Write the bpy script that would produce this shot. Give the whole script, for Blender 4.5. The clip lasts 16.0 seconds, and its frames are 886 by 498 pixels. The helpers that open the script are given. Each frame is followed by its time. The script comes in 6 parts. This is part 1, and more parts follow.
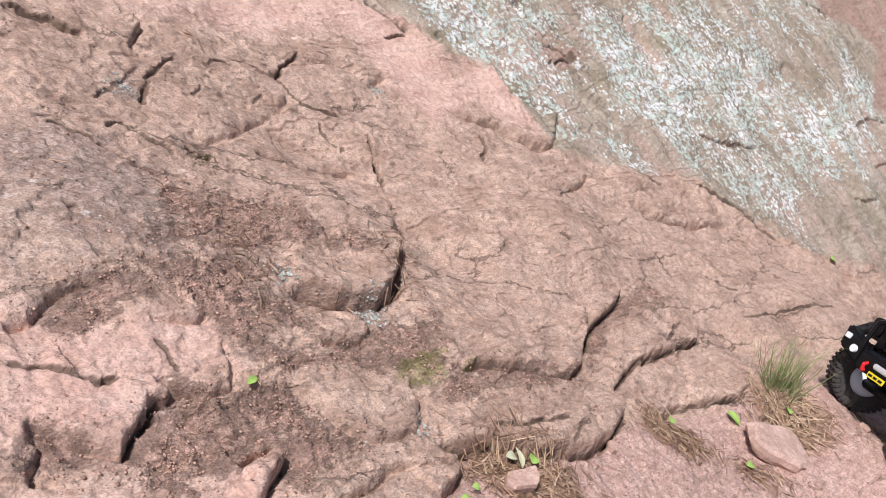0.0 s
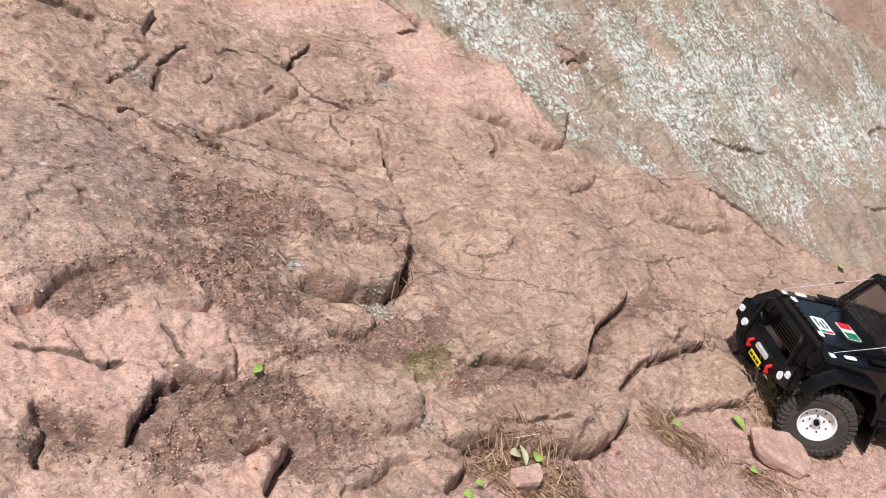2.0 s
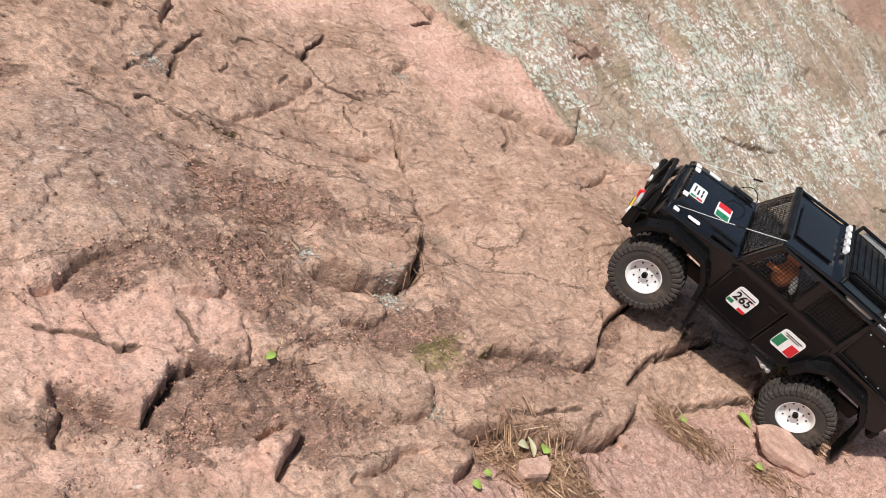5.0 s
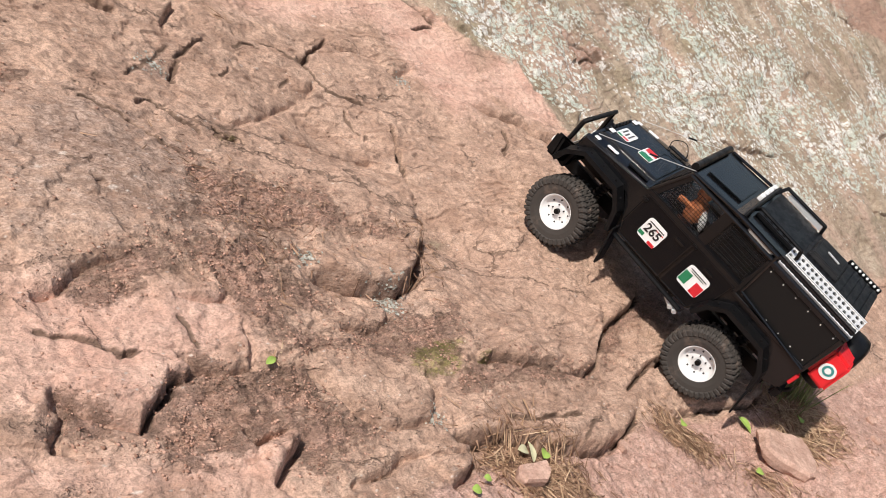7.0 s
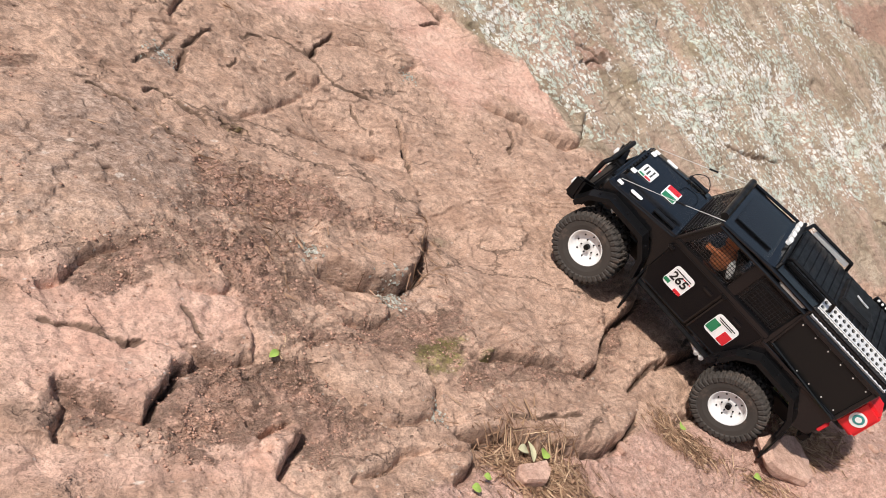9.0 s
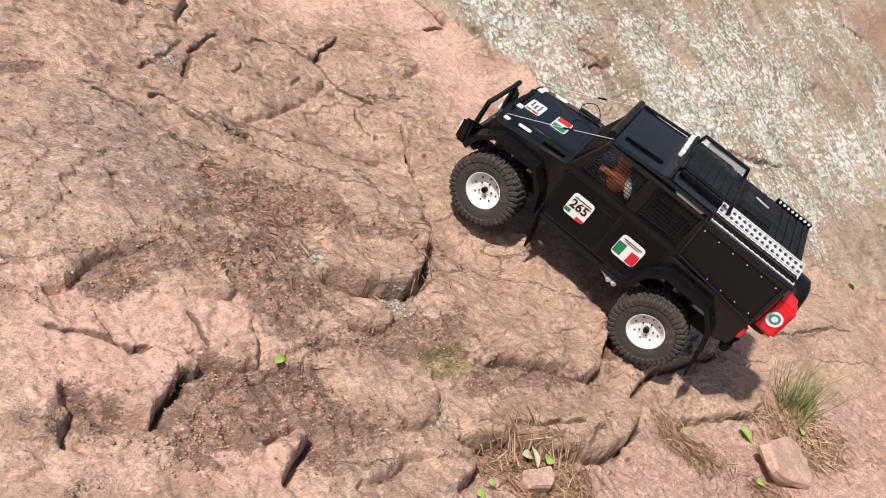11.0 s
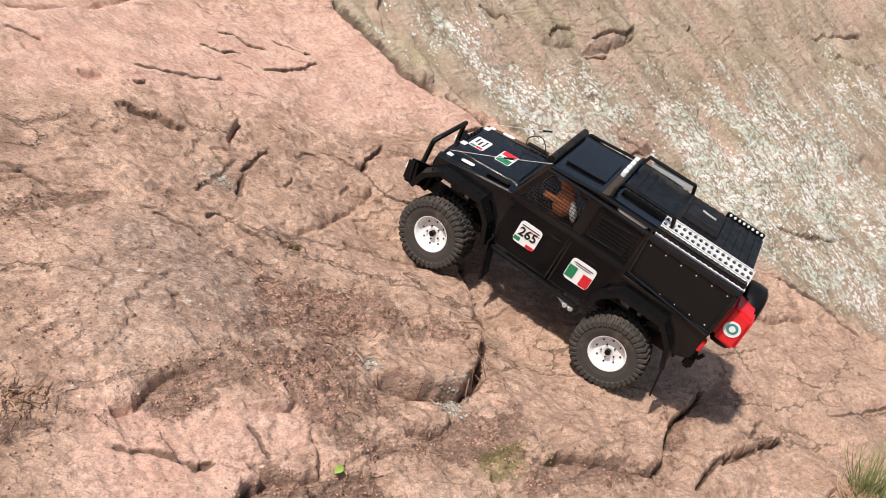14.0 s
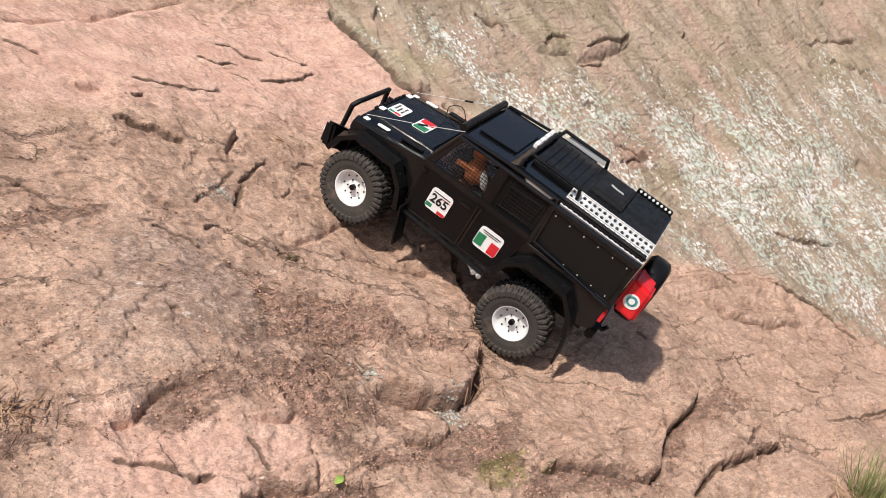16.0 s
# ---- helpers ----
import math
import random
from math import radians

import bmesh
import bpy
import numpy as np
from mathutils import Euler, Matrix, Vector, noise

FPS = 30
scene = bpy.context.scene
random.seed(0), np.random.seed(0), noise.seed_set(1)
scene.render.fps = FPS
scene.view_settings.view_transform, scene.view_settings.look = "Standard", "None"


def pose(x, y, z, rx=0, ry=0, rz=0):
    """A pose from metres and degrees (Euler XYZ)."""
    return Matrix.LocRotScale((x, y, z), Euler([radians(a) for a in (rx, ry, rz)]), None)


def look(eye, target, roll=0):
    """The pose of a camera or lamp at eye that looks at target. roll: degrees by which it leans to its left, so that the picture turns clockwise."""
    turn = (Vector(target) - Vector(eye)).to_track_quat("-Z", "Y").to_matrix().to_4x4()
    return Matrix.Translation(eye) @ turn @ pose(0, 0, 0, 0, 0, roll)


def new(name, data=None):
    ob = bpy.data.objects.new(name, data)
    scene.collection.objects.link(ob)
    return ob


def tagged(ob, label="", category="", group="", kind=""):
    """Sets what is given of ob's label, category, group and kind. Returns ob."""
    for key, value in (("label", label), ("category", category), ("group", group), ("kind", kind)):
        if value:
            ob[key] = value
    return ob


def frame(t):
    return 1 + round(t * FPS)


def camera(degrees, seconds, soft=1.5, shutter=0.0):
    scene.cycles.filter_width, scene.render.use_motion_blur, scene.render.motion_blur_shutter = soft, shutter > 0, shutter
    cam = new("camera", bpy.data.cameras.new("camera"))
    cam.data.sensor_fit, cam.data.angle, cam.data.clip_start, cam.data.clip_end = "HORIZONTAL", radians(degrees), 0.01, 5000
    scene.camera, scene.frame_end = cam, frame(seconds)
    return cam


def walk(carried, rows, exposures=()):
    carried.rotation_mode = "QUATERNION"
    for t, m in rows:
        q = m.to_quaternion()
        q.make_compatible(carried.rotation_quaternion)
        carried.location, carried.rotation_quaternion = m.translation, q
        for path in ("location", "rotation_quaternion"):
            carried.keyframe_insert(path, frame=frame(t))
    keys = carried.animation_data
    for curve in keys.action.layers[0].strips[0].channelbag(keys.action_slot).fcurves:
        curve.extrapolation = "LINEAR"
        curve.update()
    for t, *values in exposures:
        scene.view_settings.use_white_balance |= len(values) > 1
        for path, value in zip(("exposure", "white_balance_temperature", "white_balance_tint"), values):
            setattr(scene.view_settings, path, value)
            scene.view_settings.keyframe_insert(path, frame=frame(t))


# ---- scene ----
# Lens and hand-held path: the eye stands about a metre above the sand, beside a sandstone slope.
cam = camera(54.0, 16.0, soft=0.6)
EYE, TILT = 1.0, -30.0
ROWS = [
    (0.0, 0.0000, -0.0000, -0.0000, -0.000, -0.000, -0.000),
    (0.5, -0.0013, -0.0008, 0.0011, 0.428, -0.018, 0.291),
    (1.0, -0.0047, -0.0020, -0.0033, 0.519, 0.043, 0.126),
    (1.5, -0.0012, -0.0004, -0.0032, 0.546, 0.204, -0.341),
    (2.0, -0.0045, 0.0036, -0.0067, 0.330, -0.002, -1.521),
    (2.5, -0.0049, 0.0046, -0.0113, 0.190, -0.297, -1.956),
    (3.0, -0.0073, 0.0001, -0.0086, 0.173, -0.569, -1.467),
    (3.5, -0.0075, 0.0015, -0.0106, 0.406, -0.659, -1.473),
    (4.0, -0.0099, -0.0004, -0.0092, 0.514, -0.631, -2.231),
    (6.5, -0.0145, -0.0026, -0.0106, 0.676, -0.112, -2.721),
    (7.0, -0.0132, -0.0024, -0.0076, 0.673, -0.226, -2.644),
    (7.5, -0.0156, -0.0000, -0.0032, 0.712, -0.074, -3.273),
    (8.0, -0.0185, -0.0008, -0.0055, 0.742, 0.149, -4.131),
    (8.5, -0.0212, 0.0008, -0.0086, 0.620, -0.027, -4.418),
    (9.0, -0.0226, 0.0002, -0.0077, 0.509, -0.427, -4.166),
    (9.5, -0.0239, -0.0000, -0.0065, 0.270, -0.615, -4.176),
    (12.0, -0.0274, -0.0133, 0.0068, 1.380, 0.845, -3.981),
    (12.5, -0.0235, -0.0249, 0.0136, 3.921, 3.827, -1.901),
    (13.0, -0.0224, -0.0231, 0.0173, 4.722, 5.177, -1.841),
    (13.5, -0.0196, -0.0234, 0.0162, 4.324, 5.379, -1.698),
    (14.0, -0.0225, -0.0240, 0.0139, 4.215, 5.283, -1.372),
    (14.5, -0.0234, -0.0261, 0.0150, 4.378, 5.234, -0.969),
    (15.0, -0.0210, -0.0294, 0.0185, 4.284, 5.303, -0.350),
    (15.5, -0.0197, -0.0308, 0.0188, 4.091, 5.450, -0.456),
    (16.0, -0.0212, -0.0295, 0.0171, 4.163, 5.723, -0.811),
]
walk(cam, [(t, pose(0, 0, EYE, TILT) @ pose(x, y, z, 90 + pitch, roll, yaw)) for t, x, y, z, yaw, pitch, roll in ROWS],
     exposures=[(0.0, 0.10, 5850, 10), (1.0, 0.08, 5850, 10), (2.0, 0.02, 6200, 10), (3.0, 0.0, 6400, 10), (4.0, 0.0, 6450, 10), (6.5, 0.06, 6650, 10), (9.5, 0.06, 6650, 10), (12.0, 0.12, 6650, 10), (16.0, 0.10, 6650, 10)])

# ---- daylight: a high, slightly veiled sun ----
SUN = Vector((-0.10, -0.46, 1.0)).normalized()
world = bpy.data.worlds.new("sky")
scene.world = world
world.use_nodes = True
wn = world.node_tree
sky = wn.nodes.new("ShaderNodeTexSky")
sky.sky_type = "NISHITA"
sky.sun_disc = False
sky.sun_elevation = math.asin(SUN.z)
sky.sun_rotation = math.atan2(SUN.x, SUN.y)
sky.air_density, sky.dust_density, sky.ozone_density = 1.0, 2.5, 1.0
wn.links.new(sky.outputs["Color"], wn.nodes["Background"].inputs["Color"])
wn.nodes["Background"].inputs["Strength"].default_value = 0.095
sun_data = bpy.data.lights.new("sun", "SUN")
sun_data.energy, sun_data.angle, sun_data.color = 4.25, radians(2.2), (1.0, 0.955, 0.90)
sun = new("sun", sun_data)
sun.matrix_world = look((0, 0, 6), Vector((0, 0, 6)) - SUN)

# ---- slope frame: u along the slope to the right, v away from the viewer, h out of the rock ----
ORIGIN = Vector((0.01524, 1.16720, 0.34982))
FRAME = Matrix(((0.85285, -0.00000, 0.52215), (0.04047, 0.99699, -0.06610), (-0.52058, 0.07751, 0.85029))).to_4x4()
FRAME.translation = ORIGIN


# ---- materials ----
class Nodes:
    """A small helper round one node material."""

    def __init__(self, name):
        self.mat = bpy.data.materials.new(name)
        self.mat.use_nodes = True
        self.tree = self.mat.node_tree
        self.bsdf = self.tree.nodes["Principled BSDF"]
        self.plane = self.node("ShaderNodeTexCoord").outputs["Object"]
        self.coord = self.plane

    def node(self, kind, **values):
        n = self.tree.nodes.new(kind)
        for k, v in values.items():
            n.inputs[k].default_value = v
        return n

    def link(self, a, b):
        self.tree.links.new(a, b)

    def noise(self, scale, detail=4.0, rough=0.55, stretch=None, distortion=0.0):
        n = self.node("ShaderNodeTexNoise", Scale=scale, Detail=detail, Roughness=rough, Distortion=distortion)
        self.link(self.mapped(stretch) if stretch else self.coord, n.inputs["Vector"])
        return n.outputs["Fac"]

    def mapped(self, stretch):
        """The plane turned by the angle, then stretched."""
        turn = self.node("ShaderNodeMapping", Rotation=(0, 0, radians(-stretch[3])))
        self.link(self.plane, turn.inputs["Vector"])
        m = self.node("ShaderNodeMapping", Scale=stretch[:3])
        self.link(turn.outputs["Vector"], m.inputs["Vector"])
        return m.outputs["Vector"]

    def voronoi(self, scale, feature="F1", stretch=None, rand=1.0):
        n = self.node("ShaderNodeTexVoronoi", Scale=scale, Randomness=rand)
        n.feature = feature
        self.link(self.mapped(stretch) if stretch else self.coord, n.inputs["Vector"])
        return n.outputs["Distance"]

    def attribute(self, name):
        n = self.tree.nodes.new("ShaderNodeAttribute")
        n.attribute_name = name
        return n.outputs["Fac"]

    def ramp(self, fac, lo, hi, a=0.0, b=1.0):
        n = self.node("ShaderNodeMapRange", **{"From Min": lo, "From Max": hi, "To Min": a, "To Max": b})
        n.interpolation_type = "SMOOTHSTEP"
        self.link(fac, n.inputs["Value"])
        return n.outputs["Result"]

    def math(self, op, a, b):
        n = self.tree.nodes.new("ShaderNodeMath")
        n.operation = op
        for i, s in enumerate((a, b)):
            if isinstance(s, (int, float)):
                n.inputs[i].default_value = s
            else:
                self.link(s, n.inputs[i])
        return n.outputs[0]

    def mix(self, fac, a, b, mode="MIX"):
        n = self.tree.nodes.new("ShaderNodeMix")
        n.data_type, n.blend_type = "RGBA", mode
        for sock, s in ((n.inputs[0], fac), (n.inputs[6], a), (n.inputs[7], b)):
            if isinstance(s, (int, float)):
                sock.default_value = s
            elif isinstance(s, tuple):
                sock.default_value = (*s, 1.0)
            else:
                self.link(s, sock)
        return n.outputs[2]

    def bump(self, height, distance, strength=1.0, normal=None):
        n = self.node("ShaderNodeBump", Distance=distance, Strength=strength)
        self.link(height, n.inputs["Height"])
        if normal:
            self.link(normal, n.inputs["Normal"])
        return n.outputs["Normal"]

    def done(self, color, rough, normal=None, metallic=0.0, spec=0.5):
        for key, s in (("Base Color", color), ("Roughness", rough), ("Metallic", metallic), ("Specular IOR Level", spec)):
            if isinstance(s, (int, float)):
                self.bsdf.inputs[key].default_value = s
            elif isinstance(s, tuple):
                self.bsdf.inputs[key].default_value = (*s, 1.0)
            else:
                self.link(s, self.bsdf.inputs[key])
        if normal:
            self.link(normal, self.bsdf.inputs["Normal"])
        return self.mat


DRIFT = -33.0  # run of the lichen drifts
BEDDING = 36.0  # run of the bedding on the slope, in degrees from u


def rock_material():
    """Weathered red sandstone with fresh pink patches, grey-green lichen, brown soil and moss."""
    n = Nodes("sandstone")
    n.coord = n.mapped((0.6, 1.0, 0.85, BEDDING))
    broad = n.noise(4.5, 5.0, 0.6)
    mid = n.noise(24.0, 7.0, 0.68)
    fine = n.noise(105.0, 5.0, 0.75, (0.85, 1.0, 1.0, BEDDING))
    grain = n.noise(390.0, 2.0, 0.7, (0.9, 1.0, 1.0, BEDDING))
    bands = n.noise(15.0, 6.0, 0.62, (0.3, 1.9, 1.0, BEDDING - 8.0), 0.3)
    # brown weathering skin over paler stone
    weather = n.mix(n.ramp(mid, 0.32, 0.66), (0.42, 0.262, 0.187), (0.70, 0.475, 0.355))
    weather = n.mix(n.ramp(broad, 0.40, 0.66, 0.0, 0.6), weather, (0.60, 0.40, 0.30))
    weather = n.mix(n.ramp(bands, 0.50, 0.72, 0.0, 0.35), weather, (0.275, 0.180, 0.130))
    pinkish = n.mix(n.ramp(mid, 0.3, 0.70), (0.62, 0.368, 0.283), (0.80, 0.533, 0.42))
    color = n.mix(n.ramp(n.math("ADD", n.attribute("pink"), n.math("MULTIPLY", n.math("SUBTRACT", mid, 0.5), 1.0)), 0.15, 0.75), weather, pinkish)
    # grey crusts on the domed boulder, and thin dark algae in the grain elsewhere
    crust = n.ramp(n.math("ADD", n.math("MULTIPLY", n.attribute("grey"), 0.24), n.noise(44.0, 8.0, 0.78)), 0.53, 0.76)
    color = n.mix(n.math("MULTIPLY", crust, 0.6), color, n.mix(n.ramp(n.noise(170.0, 4.0, 0.75), 0.42, 0.60), (0.19, 0.135, 0.110), (0.54, 0.42, 0.355)))
    # olive-grey face behind, streaked along the bedding
    streak = n.noise(11.0, 8.0, 0.68, (0.5, 2.0, 1.0, DRIFT), 0.5)
    face = n.mix(n.ramp(streak, 0.34, 0.64), (0.275, 0.220, 0.155), (0.51, 0.415, 0.315))
    face = n.mix(n.ramp(n.noise(6.0, 6.0, 0.65, (0.5, 1.5, 1.0, DRIFT), 0.3), 0.48, 0.66, 0.0, 0.8), face, (0.54, 0.375, 0.295))
    face = n.mix(n.ramp(n.noise(7.0, 5.0, 0.6), 0.5, 0.70, 0.0, 0.55), face, (0.30, 0.27, 0.15))
    rust = n.ramp(n.math("ADD", n.attribute("rust"), n.math("MULTIPLY", n.math("SUBTRACT", mid, 0.5), 2.2)), 0.45, 0.95, 0.0, 0.8)
    face = n.mix(rust, face, n.mix(mid, (0.30, 0.170, 0.125), (0.52, 0.325, 0.25)))
    wall = n.ramp(n.math("ADD", n.attribute("wall"), n.math("ADD", n.math("MULTIPLY", n.math("SUBTRACT", mid, 0.5), 0.8), n.math("MULTIPLY", n.math("SUBTRACT", n.noise(9.0, 7.0, 0.72), 0.5), 2.6))), 0.3, 0.75)
    color = n.mix(wall, color, face)
    # lichen: pale rosettes of two sizes that crowd into drifts along the bedding
    crowd = n.noise(6.0, 9.0, 0.74, (0.55, 1.7, 1.0, DRIFT), 0.6)
    drift = n.math("ADD", n.math("MULTIPLY", n.attribute("lichen"), 0.22), n.math("ADD", crowd, n.math("MULTIPLY", n.math("SUBTRACT", n.noise(3.2, 4.0, 0.6, (0.6, 1.5, 1.0, DRIFT)), 0.5), 0.55)))
    jag = n.math("MULTIPLY", n.math("SUBTRACT", n.noise(260.0, 3.0, 0.65), 0.5), 0.75)
    rosette = None
    for scale, lo in ((58.0, 0.635), (115.0, 0.575)):
        cells = n.voronoi(scale, stretch=(0.75, 1.15, 1.0, DRIFT))
        size = n.ramp(drift, lo - 0.04, lo + 0.16, -0.06, 0.50)
        spot = n.ramp(n.math("SUBTRACT", n.math("ADD", size, jag), cells), -0.05, 0.10)
        spot = n.math("MULTIPLY", spot, n.ramp(size, 0.0, 0.12))
        rosette = spot if rosette is None else n.math("MAXIMUM", rosette, spot)
    rosette = n.math("MULTIPLY", n.math("MULTIPLY", rosette, n.math("SUBTRACT", 1.0, rust)), n.ramp(n.attribute("wall"), 0.3, 0.7))
    pale = n.mix(n.ramp(n.noise(18.0, 4.0), 0.42, 0.60), (0.60, 0.66, 0.57), (0.88, 0.87, 0.82))
    color = n.mix(n.math("MULTIPLY", rosette, 0.92), color, pale)
    # scattered single crusts on the rest of the rock
    speck = n.ramp(n.math("ADD", n.voronoi(34.0), n.math("MULTIPLY", jag, 0.3)), 0.13, 0.06)
    speck = n.math("MULTIPLY", speck, n.ramp(n.noise(7.0, 3.0), 0.47, 0.60))
    color = n.mix(n.math("MULTIPLY", speck, 0.65), color, (0.80, 0.70, 0.61))
    glint = n.math("MULTIPLY", n.ramp(n.voronoi(95.0), 0.16, 0.07), n.ramp(n.noise(11.0, 4.0, 0.6), 0.44, 0.58))
    color = n.mix(n.math("MULTIPLY", glint, 0.6), color, (0.82, 0.74, 0.66))
    # brown weathering blotches with ragged rims
    blotch = n.math("MULTIPLY", n.ramp(n.noise(17.0, 9.0, 0.76, (0.7, 1.2, 1.0, BEDDING), 0.4), 0.54, 0.64), n.math("SUBTRACT", 1.0, n.math("MULTIPLY", n.attribute("pink"), 0.6)))
    color = n.mix(n.math("MULTIPLY", blotch, n.math("SUBTRACT", 0.55, n.math("MULTIPLY", wall, 0.3))), color, (0.24, 0.150, 0.108))
    # small pits and dark grains
    pits = n.math("MULTIPLY", n.ramp(n.math("ADD", n.voronoi(120.0), n.math("MULTIPLY", jag, 0.3)), 0.22, 0.08), n.ramp(n.noise(20.0, 5.0, 0.7), 0.42, 0.56))
    pits = n.math("MULTIPLY", pits, n.math("SUBTRACT", 1.0, n.math("MULTIPLY", n.attribute("pink"), 0.75)))
    color = n.mix(n.math("MULTIPLY", pits, 0.5), color, (0.13, 0.085, 0.062))
    # hairline cracks
    hair = n.node("ShaderNodeTexVoronoi", Scale=7.0)
    hair.feature = "DISTANCE_TO_EDGE"
    twist = n.node("ShaderNodeVectorMath")
    twist.operation = "SCALE"
    twist.inputs["Scale"].default_value = 0.10
    wob = n.node("ShaderNodeTexNoise", Scale=9.0, Detail=6.0, Roughness=0.7)
    n.link(n.coord, wob.inputs["Vector"])
    n.link(wob.outputs["Color"], twist.inputs[0])
    bent = n.node("ShaderNodeVectorMath")
    n.link(n.mapped((0.4, 1.2, 1.0, BEDDING)), bent.inputs[0])
    n.link(twist.outputs[0], bent.inputs[1])
    n.link(bent.outputs[0], hair.inputs["Vector"])
    crack = n.math("MULTIPLY", n.ramp(hair.outputs["Distance"], 0.018, 0.004), n.math("MULTIPLY", n.ramp(n.noise(5.0, 4.0, 0.6), 0.47, 0.56), n.math("MULTIPLY", n.math("SUBTRACT", 1.0, wall), n.math("SUBTRACT", 1.0, n.math("MULTIPLY", n.attribute("pink"), 0.7)))))
    color = n.mix(n.math("MULTIPLY", crack, 0.65), color, (0.13, 0.085, 0.06))
    # brown soil and green moss
    dirt = n.mix(n.ramp(n.noise(150.0, 5.0, 0.75), 0.36, 0.64), (0.29, 0.155, 0.108), (0.80, 0.505, 0.38))
    dirt = n.mix(n.ramp(n.noise(30.0, 8.0, 0.78), 0.48, 0.60, 0.0, 0.75), dirt, (0.150, 0.080, 0.052))
    dirt = n.mix(n.ramp(n.noise(14.0, 4.0), 0.40, 0.62, 0.0, 0.55), dirt, (0.64, 0.405, 0.32))
    soil = n.ramp(n.math("ADD", n.attribute("soil"), n.math("MULTIPLY", n.math("SUBTRACT", n.noise(38.0, 8.0, 0.78), 0.5), 3.4)), 0.45, 0.98)
    color = n.mix(n.math("MULTIPLY", soil, 0.85), color, dirt)
    tuft = n.ramp(n.math("ADD", n.attribute("moss"), n.math("MULTIPLY", n.math("SUBTRACT", n.noise(60.0, 6.0, 0.75), 0.5), 2.0)), 0.55, 0.95)
    color = n.mix(n.math("MULTIPLY", tuft, 0.85), color, n.mix(fine, (0.13, 0.12, 0.03), (0.40, 0.34, 0.12)))
    # dark tint along the cracks: humus and painted-in crevice shade
    humus_shade = n.ramp(n.math("ADD", n.attribute("humus_shade"), n.math("MULTIPLY", n.math("SUBTRACT", n.noise(70.0, 5.0, 0.75), 0.5), 1.6)), 0.35, 0.95)
    color = n.mix(n.math("MULTIPLY", humus_shade, 0.8), color, n.mix(fine, (0.05, 0.034, 0.024), (0.15, 0.095, 0.065)))
    # loose pink sand
    sandy = n.mix(n.ramp(n.noise(60.0, 6.0, 0.7), 0.3, 0.7), (0.52, 0.31, 0.245), (0.74, 0.49, 0.40))
    sand = n.ramp(n.math("ADD", n.attribute("sand"), n.math("MULTIPLY", n.math("SUBTRACT", mid, 0.5), 0.8)), 0.35, 0.7)
    color = n.mix(sand, color, sandy)
    clean = n.math("SUBTRACT", 1.0, n.math("MULTIPLY", n.attribute("pink"), 0.45))
    color = n.mix(n.math("MULTIPLY", clean, n.ramp(fine, 0.32, 0.56, 0.55, 0.0)), color, (0.20, 0.128, 0.095))
    color = n.mix(n.math("MULTIPLY", clean, n.ramp(grain, 0.32, 0.60, 0.50, 0.0)), color, (0.17, 0.11, 0.08))
    normal = n.bump(mid, 0.012, 0.6)
    normal = n.bump(fine, 0.004, 0.7, normal)
    normal = n.bump(grain, 0.0010, 0.8, normal)
    normal = n.bump(n.math("MULTIPLY", n.noise(190.0, 5.0, 0.72), n.math("ADD", soil, n.math("MULTIPLY", sand, 0.25))), 0.006, 0.9, normal)
    normal = n.bump(n.math("ADD", n.math("MULTIPLY", pits, -1.0), n.math("MULTIPLY", crack, -1.4)), 0.0022, 0.8, normal)
    normal = n.bump(rosette, 0.0012, 0.6, normal)
    return n.done(color, 0.93, normal, spec=0.2)


ROCK = rock_material()

# ---- relief of the slope ----
LEDGES, CRACKS, COVERS = [], [], []


def ledge(name, drop, back, sharp, *run):
    """A rock step: its drop, how far the top falls back, its sharpness, and its run with the high side on the left."""
    LEDGES.append((drop, back, sharp, run))


def crack(depth, half, *run):
    CRACKS.append((depth, half, run))


def cover(kind, *outline):
    """The outline of what covers the rock."""
    COVERS.append((kind, outline))


ledge("keystone", 0.046, 0.14, 0.004, (-0.249, -0.283), (-0.219, -0.279), (-0.185, -0.265), (-0.147, -0.247), (-0.112, -0.231), (-0.090, -0.187), (-0.089, -0.137), (-0.080, -0.044), (-0.097, -0.004), (-0.109, 0.073), (-0.127, 0.138), (-0.149, 0.187), (-0.176, 0.207))
ledge("ridge", 0.015, 0.13, 0.005, (-0.480, -0.513), (-0.462, -0.497), (-0.463, -0.487), (-0.461, -0.471), (-0.452, -0.454), (-0.443, -0.438), (-0.430, -0.424), (-0.416, -0.409))
ledge("patch", 0.007, 0.06, 0.004, (-0.366, -0.434), (-0.347, -0.430), (-0.318, -0.411), (-0.317, -0.397), (-0.333, -0.391))
ledge("table", 0.021, 0.13, 0.0035, (-0.423, -0.603), (-0.395, -0.599), (-0.362, -0.600), (-0.338, -0.598), (-0.338, -0.576), (-0.332, -0.548), (-0.333, -0.534), (-0.320, -0.521), (-0.318, -0.513), (-0.338, -0.512))
ledge("sheet", 0.007, 0.08, 0.004, (-0.333, -0.502), (-0.307, -0.500), (-0.284, -0.495), (-0.266, -0.475), (-0.271, -0.455), (-0.289, -0.432))
ledge("corner", 0.013, 0.09, 0.004, (-0.397, -0.663), (-0.401, -0.645), (-0.399, -0.630), (-0.403, -0.621), (-0.413, -0.616), (-0.423, -0.616))
ledge("wedge", 0.032, 0.1, 0.004, (-0.211, -0.601), (-0.205, -0.568), (-0.196, -0.539), (-0.206, -0.534), (-0.217, -0.548), (-0.232, -0.571))
